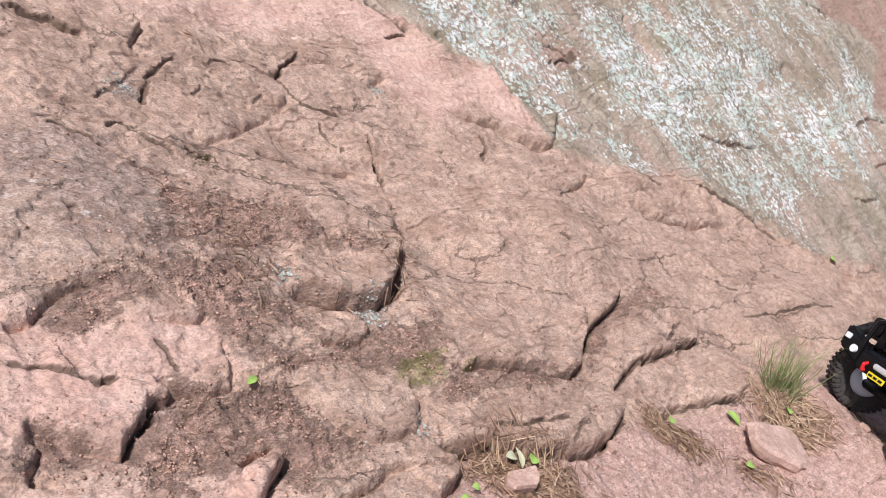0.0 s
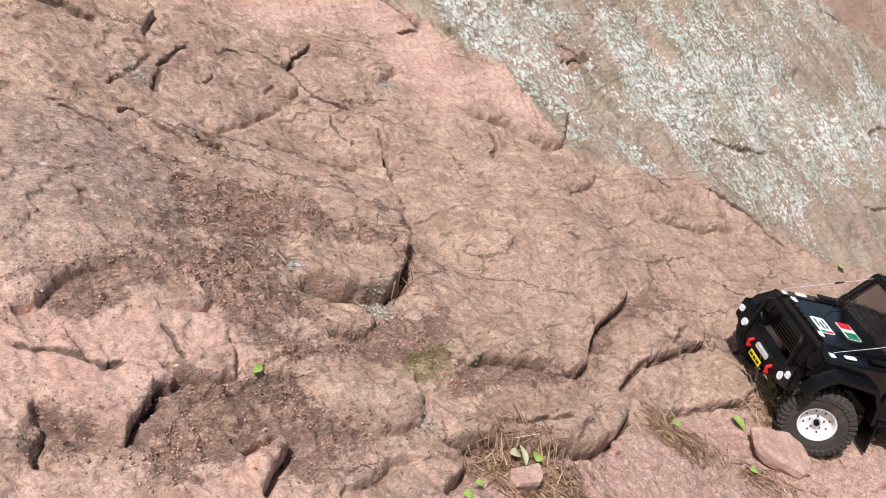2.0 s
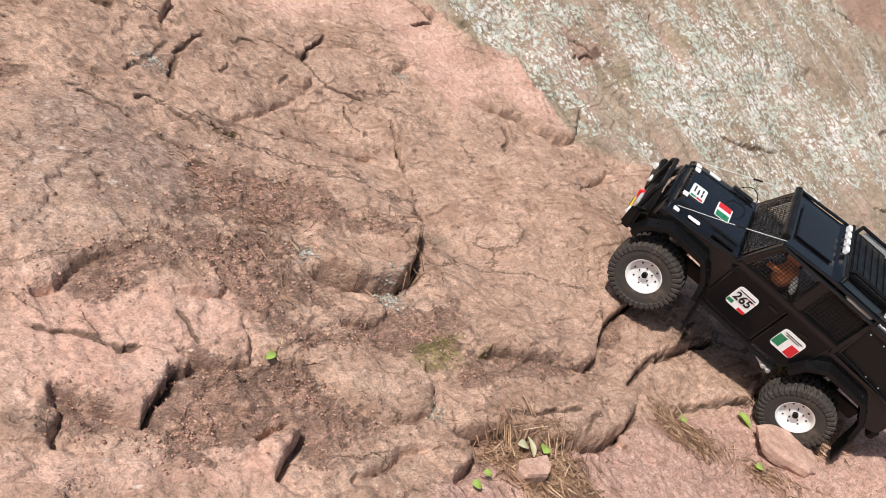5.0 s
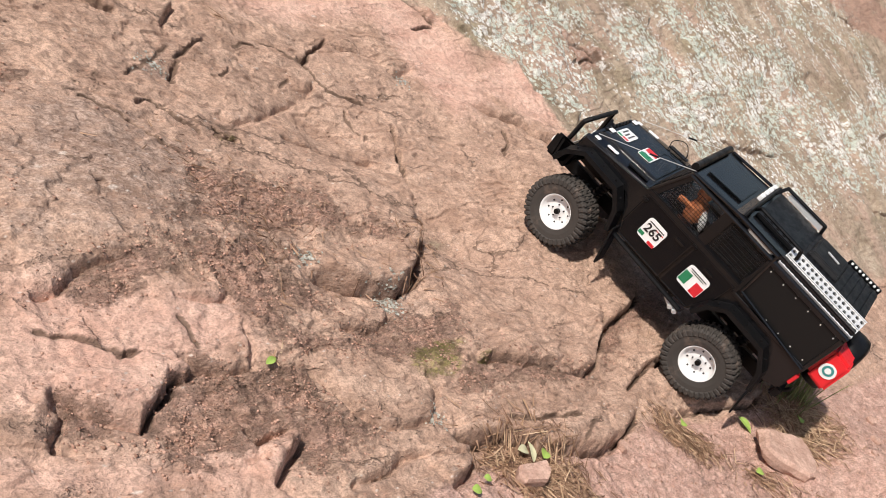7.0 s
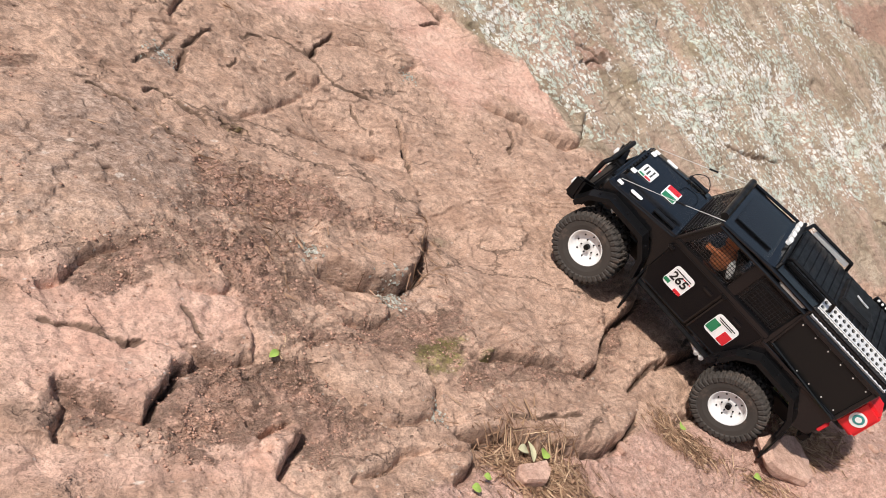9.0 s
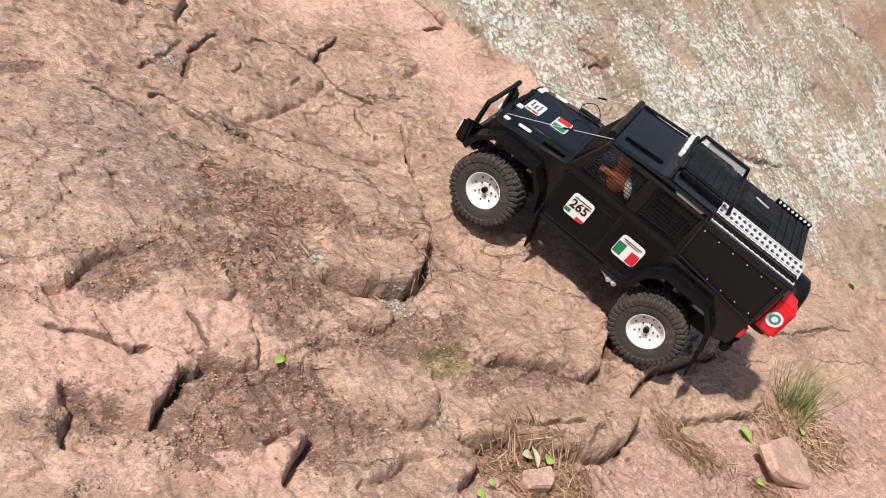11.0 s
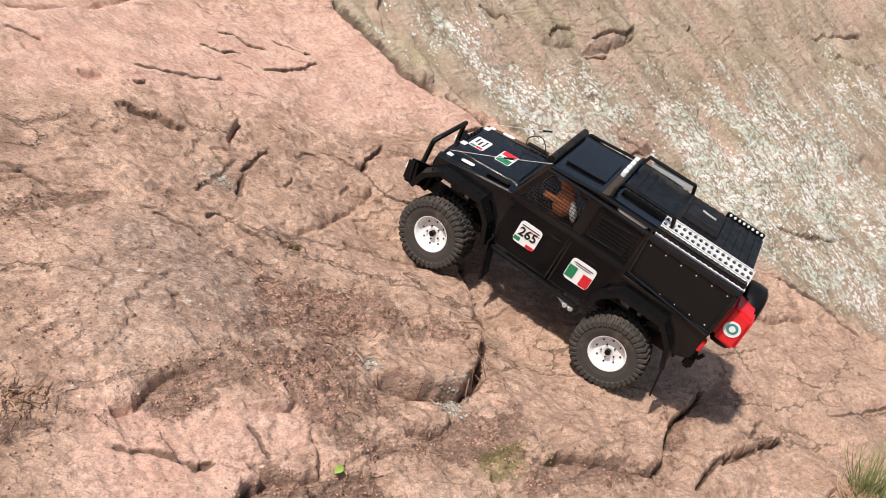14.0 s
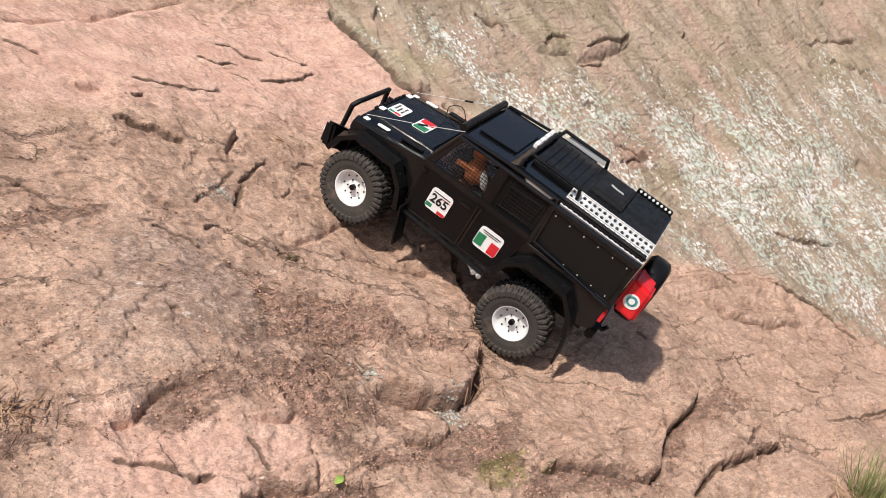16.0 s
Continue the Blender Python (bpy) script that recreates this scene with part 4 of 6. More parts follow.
grass_tuft(0.640, -0.012, 150, 0.100, 0.020, (0.30, 0.0), 4)
litter(0.650, -0.068, 700, 0.034, 0.028, 0.045, 6)
litter(0.650, -0.072, 500, 0.034, 0.028, 0.035, 26, TWIGGY)
litter(0.386, -0.212, 900, 0.027, 0.019, 0.030, 7, TWIGGY)
litter(0.386, -0.212, 240, 0.026, 0.016, 0.035, 17)
litter(0.106, -0.420, 1200, 0.038, 0.026, 0.034, 8, TWIGGY)
litter(0.106, -0.420, 380, 0.032, 0.022, 0.04, 18)
litter(-0.560, -0.556, 90, 0.020, 0.010, 0.035, 9, TWIGGY, label="clump of dry straw in a hollow of the rock")
litter(0.527, -0.229, 130, 0.040, 0.014, 0.035, 10, TWIGGY)
litter(0.527, -0.229, 50, 0.040, 0.014, 0.035, 20)
litter(-0.236, -0.456, 6, 0.007, 0.006, 0.024, 31, STRAW, "few bleached curled stalks in a rock hollow")
litter(-0.300, -0.240, 150, 0.085, 0.050, 0.022, 11, TWIGGY, "fine dead needles on the soil")
litter(-0.472, 0.196, 12, 0.010, 0.006, 0.04, 12, TWIGGY, "few dead needles on the rock")
litter(-0.085, -0.120, 120, 0.018, 0.050, 0.03, 13, TWIGGY, "dead needles below the ledge")
leaf(0.531, -0.114, 0.032, 0.017, -40, LEAF, "fresh light green leaf on the sand", 0.006)
leaf(1.116, 0.698, 0.028, 0.022, 20, LEAF, "fresh green leaf caught on the rock face", 0.006)
leaf(0.402, -0.168, 0.018, 0.014, 60, LEAF, "small green leaf among dead needles", 0.010)
leaf(0.645, -0.060, 0.022, 0.015, 80, LEAF, "small green leaf in dry grass", 0.012)
leaf(0.516, -0.225, 0.026, 0.012, 30, LEAF, "narrow green leaf beside the stone", 0.010)
leaf(0.013, -0.497, 0.015, 0.011, 15, LEAF, "small bright green leaf on the sand", 0.008)
leaf(0.078, -0.407, 0.030, 0.012, 35, PALE_LEAF, "bleached pale yellow leaf on dry grass", 0.012, 20)
leaf(0.090, -0.402, 0.026, 0.010, 120, PALE_LEAF, "bleached pale yellow leaf on dry grass", 0.013, -15)
leaf(0.110, -0.395, 0.020, 0.014, 75, LEAF, "small green leaf on dry grass", 0.012)
leaf(-0.246, -0.461, 0.020, 0.008, 65, LEAF, "narrow green leaf in a rock hollow", 0.003)
leaf(0.030, -0.470, 0.012, 0.009, 10, LEAF, "small green leaf on dry grass", 0.010)
crumbs()


def lichen_clump(u, v, count, ru, rv, seed):
    """Pale leafy lichen: small cupped flakes crowded on the stone."""
    rng = random.Random(seed)
    spots = [(u + rng.gauss(0, ru), v + rng.gauss(0, rv)) for i in range(count)]
    us, vs = np.array(spots).T
    heights, beside, behind = height(us, vs), height(us + 0.004, vs), height(us, vs + 0.004)
    bm = bmesh.new()
    for i, (pu, pv) in enumerate(spots):
        size = rng.uniform(0.0010, 0.0026)
        out = Vector((heights[i] - beside[i], heights[i] - behind[i], 0.004)).normalized()
        side = out.cross(Vector((rng.gauss(0, 1), rng.gauss(0, 1), rng.gauss(0, 1)))).normalized()
        front = out.cross(side)
        mid = Vector((pu, pv, heights[i]))
        ring = [bm.verts.new(mid + (side * math.cos(a) + front * math.sin(a)) * size * rng.uniform(0.6, 1.2) + out * rng.uniform(0.0005, 0.002)) for a in (0.3, 1.3, 2.3, 3.4, 4.4, 5.4)]
        low, top = bm.verts.new(mid - out * 0.0004), bm.verts.new(mid + out * 0.0008)
        for a, b in zip(ring, ring[1:] + ring[:1]):
            bm.faces.new((a, b, top))
            bm.faces.new((b, a, low))
    me = bpy.data.meshes.new("lichen_clump")
    bm.to_mesh(me)
    bm.free()
    me.materials.append(CRUST)
    ob = tagged(new("lichen_clump", me), "pale grey leafy lichen crusting the rock", "lichen", kind="stuff")
    ob.matrix_world = FRAME


lichen_clump(-0.12, -0.25, 170, 0.013, 0.014, 1)
lichen_clump(-0.24, -0.266, 60, 0.007, 0.006, 2)
lichen_clump(-0.04, -0.413, 45, 0.007, 0.007, 3)
lichen_clump(-0.159, 0.383, 70, 0.012, 0.010, 4)
lichen_clump(-0.517, -0.026, 60, 0.012, 0.010, 5)

# ---- the radio-controlled truck ----
def plain(name, color, rough, metallic=0.0, spec=0.5, grain=0.0, scale=400.0, vary=0.25):
    """Painted, rubber or metal surface with fine grain, dust and uneven gloss."""
    n = Nodes(name)
    dust = n.ramp(n.noise(35.0, 5.0, 0.7), 0.5, 0.8, 0.0, vary)
    tone = n.mix(dust, color, tuple(0.6 * c + 0.4 * d for c, d in zip(color, (0.42, 0.29, 0.22))))
    gloss = n.ramp(n.noise(60.0, 4.0, 0.6), 0.3, 0.7, max(rough - 0.08, 0.03), min(rough + 0.12, 1.0))
    normal = n.bump(n.noise(scale, 3.0, 0.6), 0.0006, grain) if grain else None
    return n.done(tone, gloss, normal, metallic, spec)


def studded():
    """Black moulded plastic with a grid of small raised studs."""
    n = Nodes("studded_plastic")
    studs = n.ramp(n.voronoi(150.0, rand=0.0), 0.32, 0.2)
    dust = n.ramp(n.noise(45.0, 5.0, 0.7), 0.5, 0.8, 0.0, 0.2)
    tone = n.mix(dust, (0.004, 0.004, 0.005), (0.03, 0.024, 0.018))
    return n.done(tone, 0.26, n.bump(studs, 0.0034, 1.0), spec=0.24)


def woven():
    """Black wire mesh over dark cloth, dusted brown."""
    n = Nodes("dark_mesh")
    cells = n.ramp(n.voronoi(330.0, rand=0.0), 0.25, 0.42)
    tone = n.mix(cells, (0.022, 0.015, 0.011), (0.004, 0.004, 0.004))
    return n.done(tone, 0.5, n.bump(cells, 0.0008, 0.8), spec=0.35)


BLACK = plain("black_gloss_plastic", (0.005, 0.0052, 0.006), 0.11, grain=0.25, vary=0.05)
MATTE = plain("black_matte_plastic", (0.005, 0.005, 0.0055), 0.36, spec=0.25, grain=0.3, vary=0.05)
ROOFING = plain("charcoal_roof_plastic", (0.006, 0.006, 0.0065), 0.40, spec=0.28, grain=0.3, vary=0.10)
RUBBER = plain("tyre_rubber", (0.052, 0.045, 0.040), 0.78, spec=0.3, grain=0.5, vary=0.75)
WHITE = plain("white_painted_wheel", (0.80, 0.80, 0.79), 0.35, vary=0.10)
STEEL = plain("brushed_aluminium", (0.74, 0.74, 0.73), 0.38, metallic=0.45, grain=0.2, vary=0.1)
LENS = plain("dull_lens", (0.30, 0.28, 0.26), 0.3, grain=1.0, scale=900.0)
RED = plain("red_plastic", (0.72, 0.018, 0.025), 0.35, vary=0.05)
PAPER = plain("white_sticker", (0.83, 0.83, 0.82), 0.3, vary=0.05)
GREEN = plain("green_print", (0.02, 0.20, 0.09), 0.3, vary=0.05)
PRINT_RED = plain("red_print", (0.62, 0.02, 0.03), 0.3, vary=0.05)
INK = plain("black_print", (0.01, 0.01, 0.01), 0.35, vary=0.0)
TEAL = plain("teal_print", (0.05, 0.26, 0.25), 0.3, vary=0.0)
YELLOW = plain("yellow_plate", (0.80, 0.62, 0.02), 0.35, vary=0.03)
DOLL = plain("orange_cloth", (0.50, 0.16, 0.06), 0.7, grain=0.4, vary=0.1)
STUDS, MESH = studded(), woven()


def pane_material(name, tint, clear):
    n = Nodes(name)
    n.bsdf.inputs["Transmission Weight"].default_value = clear
    n.bsdf.inputs["IOR"].default_value = 1.35
    return n.done(tint, n.ramp(n.noise(50.0, 3.0), 0.3, 0.7, 0.03, 0.12))


PANE = pane_material("smoked_pane", (0.035, 0.035, 0.038), 0.75)
CLEAR = pane_material("clear_pane", (0.92, 0.92, 0.92), 1.0)


def part(name, bm, material, parent, label=""):
    """Links a bmesh as one mesh object under a thing or a part."""
    bmesh.ops.recalc_face_normals(bm, faces=bm.faces)
    me = bpy.data.meshes.new(name)
    bm.to_mesh(me)
    bm.free()
    me.materials.append(material)
    ob = new(name, me)
    ob.parent = parent
    if label:
        tagged(ob, label)
    return ob


def bevelled(bm, width, segments=2, limit=0.5):
    edges = [e for e in bm.edges if len(e.link_faces) == 2 and e.calc_face_angle(0) > limit]
    if width and edges:
        bmesh.ops.bevel(bm, geom=edges, offset=width, segments=segments, affect="EDGES", clamp_overlap=True)
    return bm


def add_box(bm, lo, hi, turn=None):
    """A box from corner to corner; turn: a matrix about its middle."""
    c = (Vector(lo) + Vector(hi)) / 2
    s = Vector(hi) - Vector(lo)
    m = Matrix.Translation(c) @ (turn if turn else Matrix()) @ Matrix.Diagonal((*s, 1))
    bmesh.ops.create_cube(bm, size=1.0, matrix=m)
    return bm


def box(lo, hi, bevel=0.002, turn=None):
    return bevelled(add_box(bmesh.new(), lo, hi, turn), bevel)


def prism(outline, y0, y1, bevel=0.0):
    """An outline in the truck's x, z drawn out from y0 to y1."""
    bm = bmesh.new()
    a = [bm.verts.new((x, y0, z)) for x, z in outline]
    b = [bm.verts.new((x, y1, z)) for x, z in outline]
    bm.faces.new(a)
    bm.faces.new(b[::-1])
    for i in range(len(a)):
        j = (i + 1) % len(a)
        bm.faces.new((a[i], a[j], b[j], b[i]))
    bmesh.ops.recalc_face_normals(bm, faces=bm.faces)
    return bevelled(bm, bevel, 2, 0.6)


def hull(corners, bevel=0.0):
    """A closed block from eight corners: four below, four above, each in a ring."""
    bm = bmesh.new()
    v = [bm.verts.new(c) for c in corners]
    for f in ((3, 2, 1, 0), (4, 5, 6, 7), (0, 1, 5, 4), (1, 2, 6, 5), (2, 3, 7, 6), (3, 0, 4, 7)):
        bm.faces.new([v[i] for i in f])
    bmesh.ops.recalc_face_normals(bm, faces=bm.faces)
    return bevelled(bm, bevel)


def add_rod(bm, a, b, r, sides=10, r2=None):
    a, b = Vector(a), Vector(b)
    m = Matrix.Translation((a + b) / 2) @ (b - a).to_track_quat("Z", "Y").to_matrix().to_4x4()
    bmesh.ops.create_cone(bm, cap_ends=True, segments=sides, radius1=r, radius2=r if r2 is None else r2, depth=(b - a).length, matrix=m)
    return bm


def rods(points, r, sides=8):
    """A bent tube through the points."""
    bm = bmesh.new()
    for a, b in zip(points, points[1:]):
        add_rod(bm, a, b, r, sides)
    for p in points[1:-1]:
        bmesh.ops.create_icosphere(bm, subdivisions=1, radius=r * 1.03, matrix=Matrix.Translation(p))
    return bm


def lathe(profile, sides=48):
    """A closed profile of (radius, y) turned about the y axis."""
    bm = bmesh.new()
    rings = []
    for i in range(sides):
        a = 2 * math.pi * i / sides
        rings.append([bm.verts.new((r * math.cos(a), y, r * math.sin(a))) for r, y in profile])
    n = len(profile)
    for i in range(sides):
        p, q = rings[i], rings[(i + 1) % sides]
        for j in range(n):
            k = (j + 1) % n
            bm.faces.new((p[j], p[k], q[k], q[j]))
    for f in bm.faces:
        f.smooth = True
    return bm


def tyre_mesh():
    """One carcass whose tread and shoulders rise into skewed lugs."""
    count, steps = 38, 8
    profile = [(0.030, -0.0205, 0), (0.038, -0.0225, 0), (0.0455, -0.0228, 0), (0.0462, -0.0232, 1), (0.0535, -0.0230, 1), (0.0558, -0.0205, 1), (0.0562, -0.0085, 1), (0.0562, -0.0070, 2), (0.0565, 0.0070, 2),
               (0.0562, 0.0085, 1), (0.0558, 0.0205, 1), (0.0535, 0.0230, 1), (0.0462, 0.0232, 1), (0.0455, 0.0228, 0), (0.038, 0.0225, 0), (0.030, 0.0205, 0), (0.029, 0.0, 0)]
    bm = bmesh.new()
    rings = []
    for i in range(count * steps):
        a = 2 * math.pi * i / (count * steps)
        ring = []
        for r, y, zone in profile:
            if zone:
                skew = 0.5 * (y < 0) + 22.0 * abs(y) if zone == 1 else 0.25 + 30.0 * y
                f = (i / steps + skew) % 1.0
                lug = 0.62 if zone == 1 else 0.55
                if f < lug:
                    r += 0.0036 if abs(y) < 0.0215 else 0.0012
                    y *= 1.0 if abs(y) < 0.0215 else 1.07
            ring.append(bm.verts.new((r * math.cos(a), y, r * math.sin(a))))
        rings.append(ring)
    n = len(profile)
    for i in range(len(rings)):
        p, q = rings[i], rings[(i + 1) % len(rings)]
        for j in range(n):
            k = (j + 1) % n
            bm.faces.new((p[j], p[k], q[k], q[j]))
    return bm


def wheel(parent, name, out):
    """out: +1 for the near side, -1 for the far side, the way the dished face looks."""
    hub = new(name)
    hub.parent = parent
    tagged(hub, "white steel-look wheel with a knobbly black off-road tyre")
    part("tyre", tyre_mesh(), RUBBER, hub, "dusty black rubber tyre with chunky lugs")
    y = lambda d: out * d
    rim = lathe([(0.0305, y(-0.018)), (0.0305, y(0.0195)), (0.0290, y(0.0205)), (0.0265, y(0.017)), (0.0245, y(0.010)), (0.0150, y(0.0085)), (0.0095, y(0.0105)), (0.0, y(0.0105)), (0.0, y(-0.010))], 40)
    part("rim", rim, WHITE, hub, "white painted wheel disc")
    dark = bmesh.new()
    for i in range(8):
        a = 2 * math.pi * i / 8
        p = Vector((0.0195 * math.cos(a), 0, 0.0195 * math.sin(a)))
        add_rod(dark, p + Vector((0, y(0.0080), 0)), p + Vector((0, y(0.0102), 0)), 0.0015, 8)
    part("wheel_hole", dark, INK, hub, "ring of dark round holes")
    nuts = bmesh.new()
    for i in range(5):
        a = 2 * math.pi * (i + 0.3) / 5
        p = Vector((0.0112 * math.cos(a), 0, 0.0112 * math.sin(a)))
        add_rod(nuts, p + Vector((0, y(0.0088), 0)), p + Vector((0, y(0.0125), 0)), 0.0012, 6)
    add_rod(nuts, (0, y(0.008), 0), (0, y(0.0165), 0), 0.0046, 12)
    part("hub_nut", nuts, MATTE, hub, "black axle nut")
    return hub


def sticker(parent, name, centre, right, up, size, label, bars=()):
    """A thin plate; bars: (x0, y0, x1, y1, material, name) in shares of its size."""
    r, u = Vector(right).normalized(), Vector(up).normalized()
    nrm = r.cross(u)
    m = Matrix((r, u, nrm)).transposed().to_4x4()
    m.translation = Vector(centre)
    w, h = size
    bm = bmesh.new()
    pts = []
    c = 0.16 * h
    for sx, sy, a0 in ((1, 1, 0), (-1, 1, 90), (-1, -1, 180), (1, -1, 270)):
        for k in range(4):
            a = radians(a0 + 30 * k)
            pts.append((sx * (w / 2 - c) + c * math.cos(a), sy * (h / 2 - c) + c * math.sin(a)))
    lo = [bm.verts.new(m @ Vector((x, y, 0))) for x, y in pts]
    hi = [bm.verts.new(m @ Vector((x, y, 0.0008))) for x, y in pts]
    bm.faces.new(hi)
    for i in range(len(pts)):
        j = (i + 1) % len(pts)
        bm.faces.new((lo[i], lo[j], hi[j], hi[i]))
    plate = part(name, bm, PAPER, parent, label)
    for x0, y0, x1, y1, mat, bar in bars:
        bm = bmesh.new()
        lo = [m @ Vector(((x - 0.5) * w, (y - 0.5) * h, z)) for z in (0.0006, 0.0013) for x, y in ((x0, y0), (x1, y0), (x1, y1), (x0, y1))]
        v = [bm.verts.new(p) for p in lo]
        for f in ((4, 5, 6, 7), (0, 1, 5, 4), (1, 2, 6, 5), (2, 3, 7, 6), (3, 0, 4, 7)):
            bm.faces.new([v[i] for i in f])
        part(bar, bm, mat, plate)
    return plate, m


def lettering(text, m, size, material, parent, name):
    data = bpy.data.curves.new(name, "FONT")
    data.body, data.size, data.align_x, data.align_y, data.extrude, data.offset = text, size, "CENTER", "CENTER", 0.0004, 0.0004
    temp = bpy.data.objects.new(name, data)
    me = bpy.data.meshes.new_from_object(temp)
    bpy.data.objects.remove(temp)
    me.transform(m)
    me.materials.append(material)
    ob = new(name, me)
    ob.parent = parent
    return ob


def flare(cx, width):
    """A wheel-arch flare: a square-shouldered hoop."""
    path = [(-0.078, 0.036), (-0.066, 0.070), (-0.040, 0.097), (0.034, 0.099), (0.060, 0.078), (0.070, 0.052)]
    bm = bmesh.new()
    rings = []
    for i, (x, z) in enumerate(path):
        px, pz = path[max(i - 1, 0)]
        qx, qz = path[min(i + 1, len(path) - 1)]
        t = Vector((qx - px, 0, qz - pz)).normalized()
        nrm = Vector((-t.z, 0, t.x))
        p = Vector((cx + x, 0, z))
        rings.append([bm.verts.new(q) for q in (p + Vector((0, 0.098, 0)), p + nrm * 0.004 + Vector((0, 0.100, 0)), p + nrm * 0.001 + Vector((0, 0.098 + width, 0)), p - nrm * 0.007 + Vector((0, 0.098 + width, 0)), p - nrm * 0.006 + Vector((0, 0.098, 0)))])
    for a, b in zip(rings, rings[1:]):
        for j in range(5):
            bm.faces.new((a[j], a[(j + 1) % 5], b[(j + 1) % 5], b[j]))
    bm.faces.new(rings[0])
    bm.faces.new(rings[-1][::-1])
    return bm


def mirrored(bm):
    bmesh.ops.scale(bm, vec=(1, -1, 1), verts=bm.verts)
    return bm


def build_truck():
    truck = new("toy_truck")
    tagged(truck, "black radio-controlled off-road truck with white wheels, climbing the rock", "toy truck")
    side = [(-0.262, 0.062), (-0.232, 0.050), (-0.226, 0.066), (-0.205, 0.090), (-0.125, 0.092), (-0.104, 0.070), (-0.086, 0.036), (0.076, 0.036), (0.084, 0.060), (0.108, 0.092), (0.190, 0.092), (0.206, 0.080), (0.216, 0.074), (0.217, 0.112), (0.140, 0.120), (0.088, 0.128), (-0.262, 0.128)]
    part("body", prism(side, -0.100, 0.100, 0.003), BLACK, truck, "glossy black body tub")
    for s in (1, -1):
        flip = (lambda b: b) if s > 0 else mirrored
        part("front_door", flip(prism([(-0.022, 0.040), (0.070, 0.040), (0.080, 0.062), (0.080, 0.124), (-0.022, 0.124)], 0.099, 0.1035, 0.0012)), STUDS, truck, "studded black door panel")
        part("rear_door", flip(prism([(-0.086, 0.040), (-0.026, 0.040), (-0.026, 0.124), (-0.108, 0.124), (-0.104, 0.074)], 0.099, 0.1035, 0.0012)), STUDS, truck, "studded black door panel")
        part("wheel_arch", flip(flare(-0.162, 0.024)), MATTE, truck, "matt black rear arch flare")
        part("wheel_arch", flip(flare(0.160, 0.024)), MATTE, truck, "matt black front arch flare")
        part("rear_panel", flip(prism([(-0.256, 0.118), (-0.116, 0.118), (-0.116, 0.187), (-0.256, 0.187)], 0.0985, 0.1015, 0.001)), MESH, truck, "dark mesh side panel")
        frame_bm = bmesh.new()
        for lo, hi in (((-0.262, 0.098, 0.112), (-0.110, 0.1045, 0.119)), ((-0.262, 0.098, 0.185), (-0.110, 0.1045, 0.193)), ((-0.116, 0.098, 0.118), (-0.108, 0.1045, 0.190)), ((-0.262, 0.098, 0.118), (-0.255, 0.1045, 0.190))):
            add_box(frame_bm, lo, hi)
        part("panel_frame", flip(bevelled(frame_bm, 0.001, 1)), BLACK, truck, "glossy black panel frame")
        rivets = bmesh.new()
        for i in range(6):
            for z in (0.124, 0.180):
                add_rod(rivets, (-0.248 + 0.025 * i, 0.1005, z), (-0.248 + 0.025 * i, 0.1025, z), 0.0011, 6)
        tagged(part("rivet", flip(rivets), STEEL, truck, "small pale rivets"), kind="stuff")
        # side windows: pillars, sill, gutter
        part("window_pillar", flip(hull([(0.088, 0.094, 0.126), (0.074, 0.094, 0.126), (0.074, 0.102, 0.126), (0.088, 0.102, 0.126), (0.060, 0.086, 0.192), (0.048, 0.086, 0.192), (0.048, 0.098, 0.192), (0.060, 0.098, 0.192)], 0.001)), BLACK, truck)
        part("window_pillar", flip(box((-0.034, 0.090, 0.126), (-0.016, 0.1015, 0.192), 0.0015)), BLACK, truck)
        part("window_sill", flip(box((-0.112, 0.096, 0.122), (0.084, 0.1045, 0.132), 0.0015)), BLACK, truck)
        part("gutter", flip(rods([(0.058, 0.099, 0.191), (-0.110, 0.101, 0.193), (-0.262, 0.102, 0.194)], 0.0034)), BLACK, truck)
        part("side_window", flip(prism([(0.070, 0.132), (-0.016, 0.132), (-0.016, 0.188), (0.050, 0.188)], 0.0955, 0.0960)), CLEAR, truck, "clear front side window").visible_shadow = False
        part("side_window", flip(box((-0.112, 0.0955, 0.130), (-0.034, 0.097, 0.190), 0)), PANE if s > 0 else CLEAR, truck, "smoked rear side window")
        grid = bmesh.new()
        for i in range(15):
            x = -0.013 + 0.0052 * i
            add_box(grid, (x - 0.0004, 0.0975, 0.134), (x + 0.0004, 0.0985, 0.182 - max(0, x - 0.046) * 2.2))
        for i in range(10):
            z = 0.136 + 0.0049 * i
            add_box(grid, (-0.014, 0.0975, z - 0.0004), (0.066 - (z - 0.134) * 0.4, 0.0985, z + 0.0004))
        part("window_mesh", flip(grid), MATTE, truck, "fine black wire mesh")
        part("rear_window_frame", flip(rods([(-0.044, 0.0985, 0.138), (-0.098, 0.0985, 0.140), (-0.098, 0.0985, 0.176), (-0.044, 0.0985, 0.174), (-0.044, 0.0985, 0.138)], 0.0011, 6)), ROOFING, truck, "worn rear window surround")
        part("door_hinge", flip(box((-0.030, 0.102, 0.118), (-0.020, 0.1065, 0.123), 0.001)), MATTE, truck)
        part("door_hinge", flip(box((0.074, 0.102, 0.110), (0.084, 0.1065, 0.116), 0.001)), MATTE, truck)
